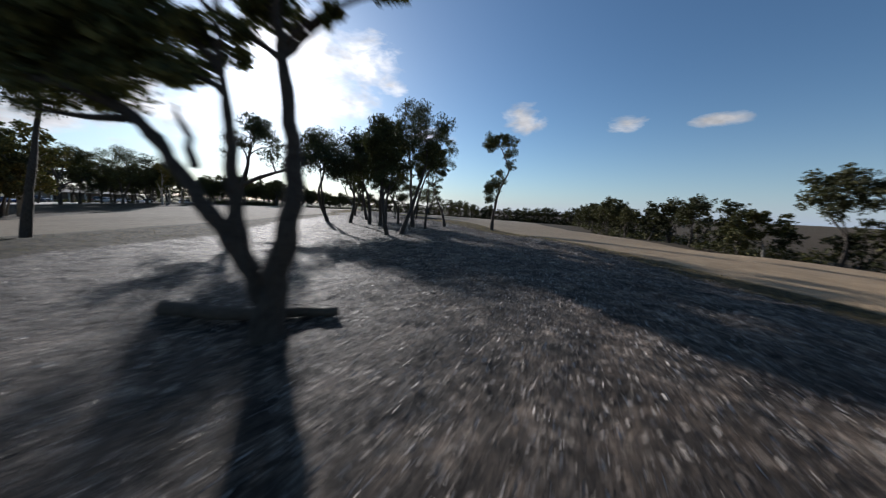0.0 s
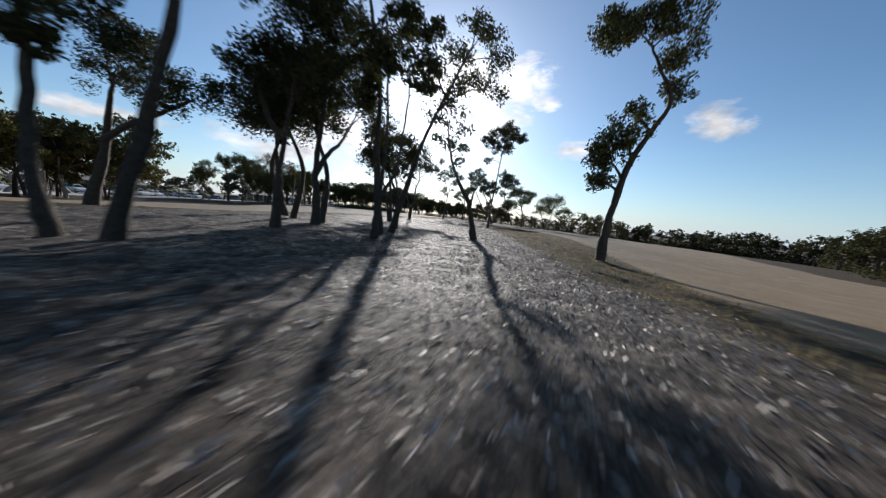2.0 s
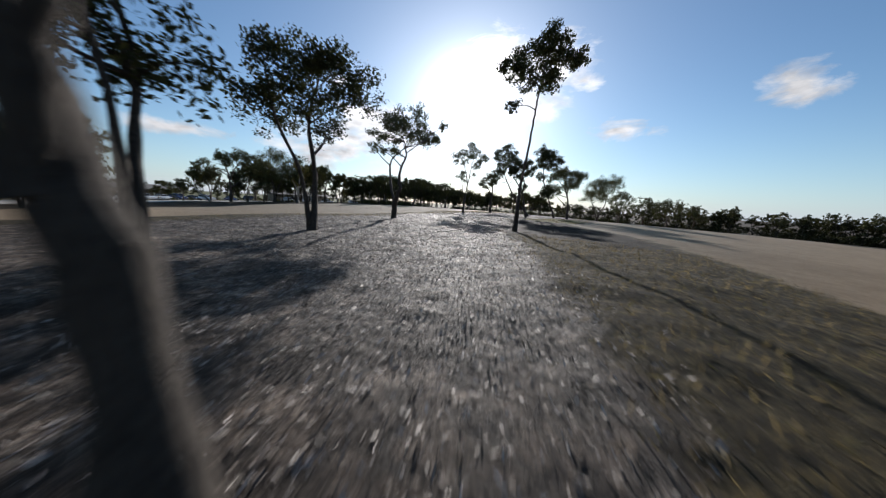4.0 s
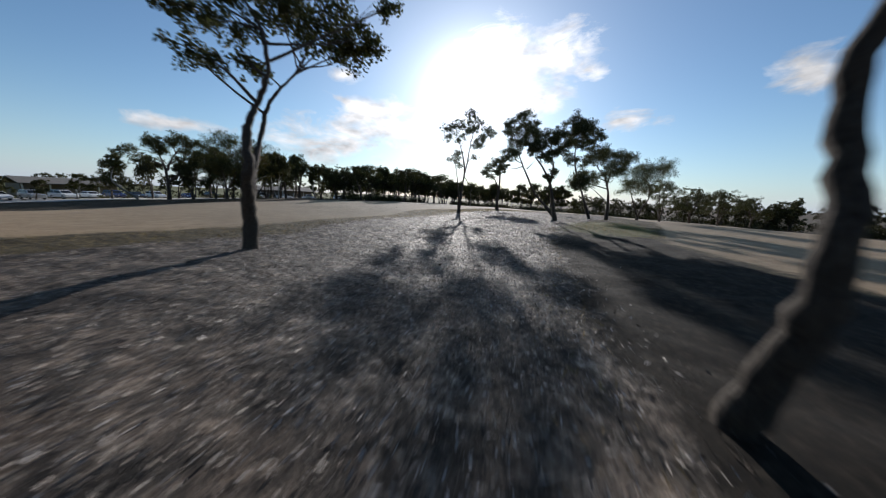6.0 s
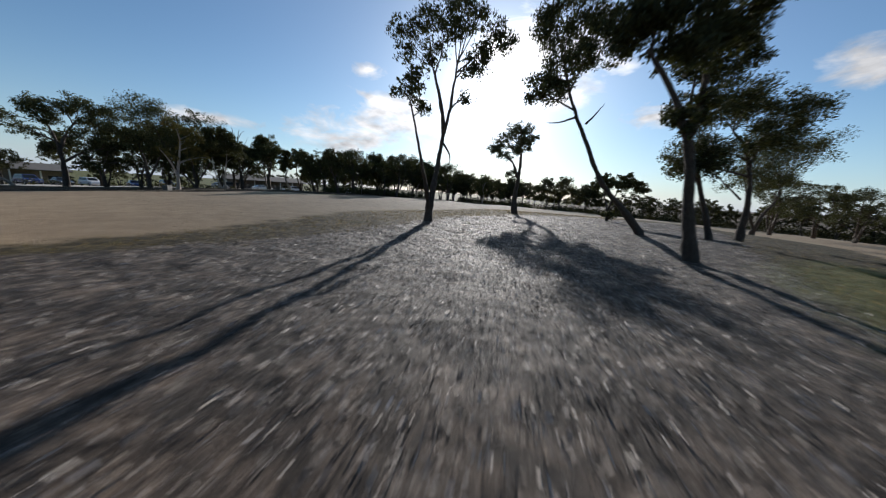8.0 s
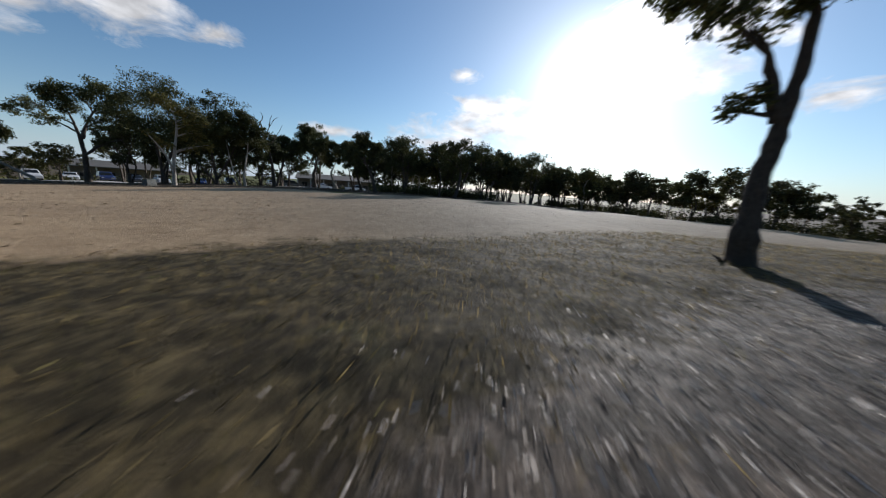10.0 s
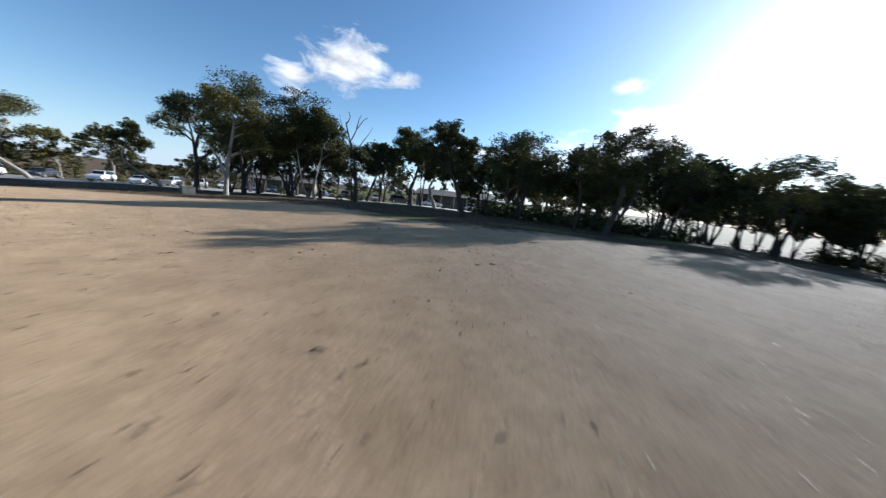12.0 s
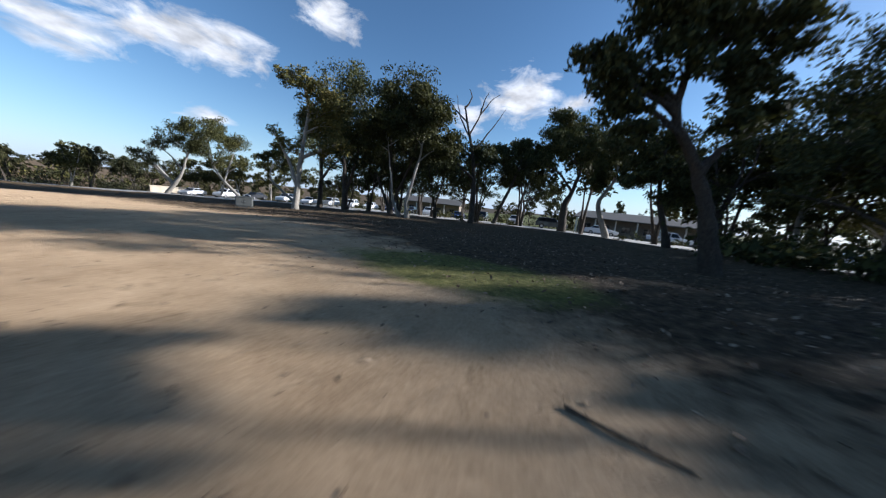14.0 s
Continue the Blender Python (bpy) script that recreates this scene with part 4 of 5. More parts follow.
key_tree((-79.0, 59.3), 73, 'flat-topped spreading', 48, 0.19, 9000, 1.25,
         [[(0, -0.0, 0), (0.04, 0.02, 3.11), (-0.2, 0.0, 4.87), (-0.6, 0.04, 6.07)], [(0.06, 0.0, 2.33), (1.36, 0.07, 3.38), (3.02, 0.02, 4.05)], [(0.11, 0.0, 3.78), (0.76, 0.05, 5.45), (1.68, -0.06, 6.77)]],
         [(-0.94, -0.67, 6.78, 0.94), (0.44, -0.78, 7.39, 1.04), (1.8, -0.05, 7.99, 1.03), (2.78, -0.21, 7.35, 0.94), (-0.22, -0.48, 6.11, 0.84), (2.17, -0.23, 6.32, 0.84), (3.45, 0.22, 5.94, 0.74), (-1.35, 0.22, 7.71, 0.57), (-2.18, 0.27, 5.19, 0.63), (2.83, -0.26, 4.89, 0.74), (1.54, -0.55, 5.27, 0.63), (-3.09, 0.3, 6.34, 0.63), (-3.96, 0.17, 5.77, 0.63)], size=1.4)
key_tree((-74.7, 67.1), 73, 'broad dark', 43, 0.17, 11000, 1.35,
         [[(0, 0.0, 0), (-0.1, -0.09, 2.88), (-0.58, -0.1, 5.13)], [(0.06, 0.0, 1.13), (1.14, 0.02, 3.57), (1.81, -0.06, 5.34)]],
         [(-1.62, 0.58, 7.53, 1.28), (-0.11, -0.57, 8.48, 1.33), (1.32, -0.19, 7.79, 1.34), (-1.13, -0.12, 5.92, 1.36), (0.64, 1.21, 5.8, 1.47), (2.44, 0.87, 6.52, 1.23), (-2.34, -0.4, 5.53, 1.0), (1.79, -0.5, 4.78, 1.25), (-0.63, -0.16, 4.27, 1.13), (3.3, -0.79, 5.48, 0.89)], size=1.3)
key_tree((-74.5, 72.6), 73, 'many-stemmed dark', 49, 0.14, 9000, 1.35,
         [[(0, -0.0, 0), (-0.24, 0.02, 2.68), (-0.5, -0.02, 5.0)], [(-0.09, 0.0, 0.27), (1.61, 0.03, 3.44), (2.23, -0.1, 4.96)], [(-0.04, 0.0, 0), (-1.49, 0.1, 1.96), (-2.37, 0.0, 3.37)]],
         [(-0.15, -0.58, 7.75, 0.83), (0.17, 0.33, 8.55, 0.47), (1.03, 0.3, 6.56, 1.32), (2.54, -0.28, 6.42, 1.2), (-0.78, 0.52, 5.83, 1.32), (-2.03, 0.95, 4.57, 1.21), (0.41, 0.16, 4.79, 1.33), (2.53, -0.94, 4.69, 1.09), (3.44, -0.51, 5.64, 0.78), (1.62, 0.51, 3.73, 0.97), (-1.46, -0.81, 3.16, 0.98)], size=1.35)
key_tree((-81.5, 80.3), 113, 'thin leaning', 44, 0.12, 4000, 1.35,
         [[(0, -0.0, 0), (0.74, -0.05, 2.26), (1.29, -0.02, 3.84), (1.41, 0.09, 4.79)]],
         [(0.48, -0.33, 4.58, 0.54), (1.53, 0.39, 5.28, 0.61), (2.23, -0.3, 4.47, 0.5), (1.23, -0.12, 3.46, 0.43), (-0.28, 0.15, 5.1, 0.46), (2.49, 0.08, 5.27, 0.38)], size=1.45)
key_tree((-81.7, 90.6), 113, 'crooked pale', 45, 0.14, 4500, 1.35,
         [[(0, 0.0, 0), (-0.84, 0.01, 1.87), (-0.22, 0.05, 3.24), (-0.09, 0.06, 4.2)]],
         [(-0.67, 0.01, 3.83, 0.58), (-0.09, 0.27, 4.67, 0.55), (-1.0, 0.23, 3.0, 0.42), (0.51, 0.07, 3.63, 0.39), (-0.65, -0.07, 5.33, 0.41)], pale=True, size=1.5)
key_tree((-79.1, 55.4), 113, 'narrow olive', 46, 0.12, 3000, 1.35,
         [[(0, 0.0, 0), (-2.4, -0.08, 2.09), (-2.11, -0.05, 3.61)]],
         [(-2.17, 0.14, 4.34, 0.65), (-1.4, 0.47, 3.68, 0.61), (-2.93, -0.38, 3.77, 0.5), (-1.93, 0.1, 4.99, 0.45)], pale=True, size=1.4)
key_tree((-84.8, 35.2), 113, 'grey multi-stemmed', 47, 0.13, 4500, 1.35,
         [[(0, 0.0, 0), (-2.42, 0.05, 2.3), (-3.21, -0.01, 4.36), (-3.28, -0.08, 6.18)], [(-2.06, 0.0, 0.26), (-1.47, -0.04, 2.4), (-0.73, -0.06, 4.35)]],
         [(-3.16, 0.52, 6.71, 0.81), (-1.55, 0.02, 5.32, 0.87), (-0.18, -0.47, 5.09, 0.82), (-4.31, 0.35, 4.24, 0.77), (-2.4, 0.38, 3.65, 0.71), (0.09, 0.06, 3.37, 0.61), (-4.56, 0.32, 5.27, 0.54)], pale=True, size=1.75)

# grove beside the start of the flight: place, height, spread, stems, trunk share without leaves
GROVE = [
    (-19.5, 13.2, 10.0, 3.0, 1, 0.58), (-9.3, 28.4, 8.8, 2.3, 1, 0.42), (-7.4, 28.7, 9.4, 2.3, 1, 0.46), (-10.2, 38.0, 7.8, 2.6, 2, 0.4), (-5.1, 32.0, 6.4, 1.7, 2, 0.46),
    (-12.1, 30.0, 9.2, 3.2, 2, 0.5),
]
for n, (x, y, tall, wide, stems, bare) in enumerate(GROVE):
    ob = wild_tree(100 + n, tall, wide, stems, 4000 if n == 4 else 13000, 0.075, bare=bare)
    label_tree(plant(ob, x, y, n * 47), "slim live oak on grey leaf litter in a grove", "grove oaks")

# woods round the fairways: a few grown trees, repeated
SHAPES = [(9.0, 3.4, 2, 0.36), (8.4, 3.8, 3, 0.32), (9.6, 3.2, 2, 0.4), (7.6, 3.4, 2, 0.3), (8.8, 4.0, 3, 0.36), (7.0, 3.0, 2, 0.28)]
NEAR_WILD = [wild_tree(200 + n, *shape[:3], 4200, 0.18, M_BARK_PALE if n % 3 == 0 else M_BARK, M_LEAF_FAR if n % 3 else M_LEAF_GREEN, shape[3], light=True) for n, shape in enumerate(SHAPES)]
FAR_WILD = [wild_tree(220 + n, *shape[:3], 1700, 0.25, M_BARK, M_LEAF_FAR, shape[3] * 0.35, light=True, twigs=1) for n, shape in enumerate(SHAPES)]
used_wild = set()


def wood(kinds, line, rows, step, deep, seed, group, words, size=(0.85, 1.15)):
    """Trees along a line, in rows that go back to its left side."""
    rng = random.Random(seed)
    for r in range(rows):
        for (ax, ay), (bx, by) in zip(line, line[1:]):
            long = math.hypot(bx - ax, by - ay)
            nx, ny = -(by - ay) / long, (bx - ax) / long
            s = rng.uniform(0, step)
            while s < long:
                off = deep * (r + rng.uniform(0.0, 0.8)) / rows
                x, y = ax + (bx - ax) * s / long + nx * off, ay + (by - ay) * s / long + ny * off
                first = rng.choice(kinds)
                k, turn = rng.uniform(*size), rng.uniform(0, 360)
                if first.name in used_wild:
                    ob = copy_thing(first, pose(x, y, height(x, y), 0, 0, turn))
                    ob.scale = (k, k, k)
                else:
                    used_wild.add(first.name)
                    ob = plant(first, x, y, turn, k)
                label_tree(ob, words, group)
                s += step * rng.uniform(0.55, 1.45)


def thicket(name, line, deep, count, size, tall, seed, words, mat=None):
    """Brush below the trees of a wood: one mass of leaves."""
    g = np.random.default_rng(seed)
    pts = np.array(line, float)
    seg = np.diff(pts, axis=0)
    long = np.hypot(*seg.T)
    which = g.choice(len(seg), count // 40, p=long / long.sum())
    s = g.random(len(which))
    n = np.stack([-seg[:, 1], seg[:, 0]], 1) / long[:, None]
    xy = pts[which] + seg[which] * s[:, None] + n[which] * (g.random(len(which)) * deep)[:, None]
    r = tall * g.uniform(0.35, 1.0, len(which))
    z = land(xy[:, 0], xy[:, 1]) + r * 0.55
    me = leaves_mesh(name, np.column_stack([xy, z]), r, np.full(len(which), 40), size, seed)
    tagged(part(name, me, mat or M_LEAF_FAR), words, "brush", kind="stuff")


WEST_EDGE = [(-32, 6), (-41, 21), (-58, 21), (-84, 16), (-96, 36), (-88, 56), (-82, 70), (-84, 84), (-80, 95), (-70, 108), (-64, 124), (-72, 148)]
wood(NEAR_WILD, WEST_EDGE[:3], 2, 4.2, 14, 1, "western wood", "many-stemmed live oak at the edge of the wood", (0.92, 1.25))
wood(NEAR_WILD, WEST_EDGE[2:4], 2, 4.2, 12, 13, "western wood", "low olive-green oak at the edge of the wood", (0.58, 0.76))
wood(NEAR_WILD, WEST_EDGE[3:5], 1, 5.6, 6, 11, "western wood", "many-stemmed live oak at the edge of the wood", (0.85, 1.1))
wood(NEAR_WILD, WEST_EDGE[4:6], 1, 5.4, 6, 15, "western wood", "low olive live oak at the edge of the wood", (0.5, 0.68))
wood([NEAR_WILD[n] for n in (1, 2, 4, 5)], [(x - 2, y) for x, y in WEST_EDGE[5:9]], 1, 5.0, 6, 12, "western wood", "many-stemmed live oak at the edge of the wood", (0.95, 1.2))
wood(NEAR_WILD, WEST_EDGE[8:], 2, 4.4, 14, 14, "western wood", "dense dark live oak at the edge of the wood", (0.9, 1.2))
DENSE = [wild_tree(240 + n, tall, wide, 3, 14000, 0.09, M_BARK, M_LEAF, 0.26, light=True) for n, (tall, wide) in enumerate([(9.8, 4.6), (9.0, 5.0)])]
# (-69.2, 110.6) added, (-66, 106.5) and (-72, 109.1) shifted, to shade the turf
for n, (x, y, k) in enumerate([(-68.5, 98.5, 0.97), (-72.5, 100.5, 1.1), (-3, 113, 0.8), (2, 119, 0.8), (7, 125, 0.76), (13, 131, 0.74), (-66.0, 106.5, 0.66), (-72, 109.1, 1.15), (-65.5, 113.5, 1.05), (-76, 96, 1.05), (-60.5, 122, 1.0), (-69.2, 110.6, 0.95), (-79.5, 63, 0.86), (-79, 66.5, 0.9), (-80, 70, 0.86), (-81, 74, 0.82), (-83, 78, 0.84), (-85, 82.5, 0.84), (-80, 98, 0.9), (-78, 102, 0.9)]):
    m = pose(x, y, height(x, y), 0, 0, n * 70)
    ob = DENSE[n] if n < 2 else copy_thing(DENSE[n % 2], m)
    ob.matrix_basis = m @ Matrix.Scale(k, 4)
    label_tree(ob, "broad dense dark oak at the rim of a wood", "rim oaks")
for n, (x, y, k) in enumerate([(-43, 22.5, 1.05), (-47, 24.5, 0.95), (-49.5, 26.5, 0.85), (-38.5, 19.5, 1.2), (-52.5, 27, 0.85), (-56, 28, 0.75), (-42, 22.5, 1.0), (-36, 15, 1.15)]):
    ob = copy_thing(NEAR_WILD[n % 6], pose(x, y, height(x, y), 0, 0, n * 55))
    ob.scale = (k, k, k)
    label_tree(ob, "tall dark oak beyond the western fairway", "western wood")
wood(NEAR_WILD, [(-44, 27), (-48, 32), (-52, 36.5)], 2, 3.2, 6, 23, "western wood", "tall dark oak beyond the western fairway", (0.95, 1.2))
thicket("brush", WEST_EDGE[1:4], 14, 6000, 0.15, 1.7, 28, "dark brush and saplings below the low western trees")
thicket("brush", WEST_EDGE, 26, 5000, 0.2, 0.9, 8, "low brush and saplings below the western oaks")
thicket("brush", [(-70, 93), (-66, 102), (-62, 116)], 14, 9000, 0.2, 1.7, 31, "dark brush below the rim oaks", M_LEAF)
NORTH_EDGE = [(58, 100), (48, 122), (25, 142), (0, 146), (-25, 140), (-47, 130), (-62, 126)]
wood(FAR_WILD, NORTH_EDGE[:4], 2, 3.2, -12, 2, "northern wood", "dark live oak in the far wood", (0.68, 0.9))
wood(FAR_WILD, NORTH_EDGE[3:5], 2, 3.0, -12, 16, "northern wood", "low dark live oak in the far wood", (0.5, 0.7))
wood(NEAR_WILD[1:], NORTH_EDGE[4:6], 2, 2.6, -12, 17, "northern wood", "dark live oak in the far wood", (0.72, 0.92))
wood(NEAR_WILD[1:], NORTH_EDGE[5:], 3, 3.0, -12, 19, "northern wood", "dark live oak in the far wood", (0.72, 0.94))
thicket("brush", NORTH_EDGE[:4], -14, 34000, 0.17, 2.1, 5, "dark brush at the foot of the far wood")
thicket("brush", NORTH_EDGE[3:], -12, 24000, 0.17, 1.6, 35, "low dark brush at the foot of the far wood")
EAST_EDGE = [(37, -6), (34, 24), (32, 42), (33, 60), (40, 82), (50, 112)]
wood(NEAR_WILD, EAST_EDGE[1:], 1, 5.6, -5, 3, "eastern wood", "pale-stemmed live oak beyond the pale fairway", (0.62, 0.98))
wood(FAR_WILD, EAST_EDGE, 2, 5.4, -16, 18, "eastern wood", "dark live oak beyond the pale fairway", (0.5, 0.8))
thicket("brush", EAST_EDGE, -16, 12000, 0.2, 1.6, 6, "dark brush below the eastern trees")
SOUTH_EDGE = [(-150, 45), (-120, 12), (-90, -4), (-62, -16), (-30, -20)]
wood(FAR_WILD, SOUTH_EDGE, 2, 5.0, -22, 4, "southern wood", "olive-green tree on the far slope", (0.6, 0.85))
thicket("brush", SOUTH_EDGE, -24, 9000, 0.28, 2.6, 7, "olive brush below the southern trees", M_LEAF_GREEN)
FAR_WEST_EDGE = [(-150, 45), (-152, 90), (-140, 122), (-104, 138)]
wood(FAR_WILD, FAR_WEST_EDGE, 1, 5.0, 8, 9, "trees behind the halls", "dark tree behind the low halls")
thicket("brush", FAR_WEST_EDGE, 14, 4000, 0.3, 2.4, 10, "dark brush behind the low halls")


# ---------------------------------------------------------------- litter, tufts
def scattered(name, count, seed, centre, wide, y_range, sizes, shape, lift, mat, words, category, keep=None, tilt=0.5):
    """Many small flat pieces lying on the ground round a line x = centre(y): one mesh."""
    g = np.random.default_rng(seed)
    y = g.uniform(*y_range, count)
    x = centre(y) + g.normal(0, wide, count)
    if keep is not None:
        ok = keep(x, y, g)
        x, y = x[ok], y[ok]
    n = len(x)
    turn = g.uniform(0, 2 * np.pi, n)
    up = g.normal(0, tilt, n)
    long = g.uniform(*sizes, n)
    broad = long * g.uniform(*shape, n)
    a = np.stack([np.cos(turn) * np.cos(up), np.sin(turn) * np.cos(up), np.sin(up)], 1)
    roll = g.normal(0, tilt, n)
    side = np.stack([-np.sin(turn), np.cos(turn), np.zeros(n)], 1)
    b = side * np.cos(roll)[:, None] + np.array([0, 0, 1.0]) * np.sin(roll)[:, None]
    rise = np.abs(np.sin(up)) * long * 0.5 + np.abs(np.sin(roll)) * broad * 0.5
    at = np.stack([x, y, land(x, y) + rise + lift], 1)
    a, b = a * long[:, None] * 0.5, b * broad[:, None] * 0.5
    quad = np.stack([at - a - 0.4 * b, at - 0.3 * a + b, at + a + 0.3 * b, at + 0.2 * a - b], 1)
    me = bpy.data.meshes.new(name)
    me.vertices.add(4 * n)
    me.vertices.foreach_set("co", quad.ravel())
    me.loops.add(4 * n)
    me.loops.foreach_set("vertex_index", np.arange(4 * n))
    me.polygons.add(n)
    me.polygons.foreach_set("loop_start", np.arange(0, 4 * n, 4))
    me.update()
    me.validate()
    return tagged(part(name, me, mat), words, category, kind="stuff")


def chip_material():
    m, t, b = material("chip", 0.55)
    b.inputs["Specular IOR Level"].default_value = 0.25
    r = island_random(t)
    link(t, ramp_node(t, r, [(0.0, (0.016, 0.012, 0.009)), (0.45, (0.075, 0.058, 0.046)), (0.66, (0.27, 0.23, 0.2)), (1.0, (0.54, 0.49, 0.45))]), b.inputs["Base Color"])
    return m


def dry_leaf_material():
    m, t, b = material("dry_leaf", 0.7)
    link(t, ramp_node(t, island_random(t), [(0.0, (0.035, 0.022, 0.013)), (0.6, (0.12, 0.08, 0.047)), (1.0, (0.32, 0.24, 0.16))]), b.inputs["Base Color"])
    return m


def blade_material():
    m, t, b = material("blade", 0.6)
    b.inputs["Specular IOR Level"].default_value = 0.08
    c = ramp_node(t, island_random(t), [(0.0, (0.028, 0.024, 0.012)), (0.5, (0.12, 0.09, 0.038)), (0.84, (0.32, 0.24, 0.105)), (1.0, (0.12, 0.118, 0.036))])
    link(t, c, b.inputs["Base Color"])
    thin = t.nodes.new("ShaderNodeBsdfTranslucent")
    link(t, c, thin.inputs["Color"])
    mixer = t.nodes.new("ShaderNodeMixShader")
    mixer.inputs[0].default_value = 0.4
    link(t, b.outputs[0], mixer.inputs[1])
    link(t, thin.outputs[0], mixer.inputs[2])
    link(t, mixer.outputs[0], t.nodes["Material Output"].inputs["Surface"])
    return m


M_CHIP, M_BLADE, M_DRY = chip_material(), blade_material(), dry_leaf_material()


def path_x(y):
    return np.interp(y, [0, 12, 26, 43, 55, 72, 79, 92], [1, 4, 3, -5, -9.5, -19, -26, -30])


def in_litter(x, y, g):
    return (x > along(LITTER_LEFT, y) + g.normal(0, 0.5, len(x))) & (x < along(LITTER_RIGHT, y) + g.normal(0, 0.5, len(x)))


def in_fringe(x, y, g):
    inside = (x > along(FRINGE_LEFT, y)) & (x < along(FRINGE_RIGHT, y))
    out = (x < along(LITTER_LEFT, y) + g.normal(0, 0.7, len(x))) | (x > along(LITTER_RIGHT, y) + g.normal(0, 0.7, len(x)))
    bare = (x > along(LITTER_RIGHT, y)) & (y > 45) & (y < 64 + g.normal(0, 1.5, len(x)))
    return inside & out & ~bare


scattered("leaf_litter", 260000, 21, path_x, 4.0, (-3, 95), (0.025, 0.075), (0.15, 0.42), 0.004, M_CHIP, "grey wood chips and dry oak leaves", "leaf litter", in_litter, 0.55)
scattered("leaf_litter", 80000, 22, path_x, 7.0, (-3, 95), (0.05, 0.11), (0.08, 0.2), 0.004, M_CHIP, "coarser dry leaves and bark flakes", "leaf litter", in_litter, 0.5)
scattered("rough_grass", 330000, 23, path_x, 8.5, (-3, 108), (0.06, 0.17), (0.05, 0.1), 0.0, M_BLADE, "short brown and olive grass blades", "grass", in_fringe, 1.0)
scattered("fallen_leaves", 15000, 24, lambda y: np.interp(y, [60, 90, 100], [-40, -44, -48]), 12.0, (62, 106), (0.025, 0.08), (0.2, 0.6), 0.004, M_DRY, "stray dry leaves on the pale turf", "leaf litter", lambda x, y, g: x < along(FRINGE_LEFT, y), 0.3)
scattered("leaf_litter", 24000, 25, lambda y: along(WOOD_WEST, y) - 5, 4.0, (55, 125), (0.04, 0.1), (0.3, 0.7), 0.004, M_DRY, "dry leaves below the western oaks", "leaf litter", lambda x, y, g: x < along(WOOD_WEST, y) + 1, 0.4)


def grass_tuft(x, y, wide, tall, count, seed, words):
    """A tuft of grass: bent, tapering blades from one root."""
    rng = random.Random(seed)
    V, F = [], []
    for _ in range(count):
        a, out = rng.uniform(0, 2 * math.pi), wide * rng.uniform(0.1, 1.0)
        up = tall * rng.uniform(0.5, 1.0) * (1.1 - 0.5 * out / wide)
        c, s, w = math.cos(a), math.sin(a), rng.uniform(0.003, 0.006)
        start = len(V)
        for k, (o, z) in enumerate([(0.15, -0.02), (0.4, 0.55), (0.75, 0.92), (1.0, 0.95)]):
            for side in (-1, 1):
                V.append((c * out * o - s * w * side * (1 - 0.28 * k), s * out * o + c * w * side * (1 - 0.28 * k), z * up))
        F += [(start + 2 * k, start + 2 * k + 1, start + 2 * k + 3, start + 2 * k + 2) for k in range(3)]
    me = bpy.data.meshes.new("grass_tuft")
    me.from_pydata(V, [], F)
    ob = tagged(part("grass_tuft", me, M_TUFT), words, "grass tuft")
    ob.matrix_basis = pose(x, y, height(x, y))


M_TUFT = plain_material("tuft_green", (0.08, 0.085, 0.015), (0.17, 0.155, 0.03), 30, 0.6, 0.1)
grass_tuft(-20.8, 72.76, 0.2, 0.11, 240, 5, "yellow-green tuft of grass growing in the grey litter")


# ---------------------------------------------------------------- sticks, log
def limb(name, line, radius, mat, words, category, seed, shoots=()):
    """A fallen branch: a tapered, bent tube with broken side shoots."""
    rng = random.Random(seed)
    V, F = [], []
    pts = [Vector((x, y, height(x, y) + z)) for x, y, z in line]
    soft = smooth_line(pts, 5, rng, radius * 0.3)
    tube(V, F, soft, [radius * (1.0 - 0.45 * i / (len(soft) - 1)) for i in range(len(soft))], 8)
    F.append(tuple(range(7, -1, -1)))
    for at, dx, dy, dz in shoots:
        p = soft[int(at * (len(soft) - 1))]
        e = p + Vector((dx, dy, dz))
        tube(V, F, [p, p.lerp(e, 0.5) + Vector((0, 0, 0.01)), e], [radius * 0.5, radius * 0.38, radius * 0.25], 5)
    me = bpy.data.meshes.new(name)
    me.from_pydata([tuple(v) for v in V], [], F)
    me.polygons.foreach_set("use_smooth", [True] * len(me.polygons))
    return tagged(part(name, me, mat), words, category)


M_STICK = bark_material("dry_wood", (0.03, 0.024, 0.018), (0.13, 0.10, 0.075))
limb("fallen_log", [(-4.6, 4.55, 0.1), (-3.2, 4.3, 0.11), (-1.7, 4.6, 0.09)], 0.13, M_STICK, "dark fallen log lying beside the forked oak", "log", 1, [(0.3, -0.1, 0.3, 0.12), (0.7, 0.1, -0.25, 0.1)])
limb("fallen_branch", [(-54.50, 87.43, 0.012), (-54.37, 87.76, 0.016), (-54.30, 88.05, 0.01)], 0.015, M_STICK, "dark bent stick lying on the pale turf", "stick", 2, [(0.6, -0.12, 0.05, 0.03)])
limb("fallen_branch", [(-51.55, 84.78, 0.015), (-51.35, 84.85, 0.02), (-51.15, 84.93, 0.025)], 0.016, M_STICK, "short dark stick lying on the pale turf", "stick", 3)
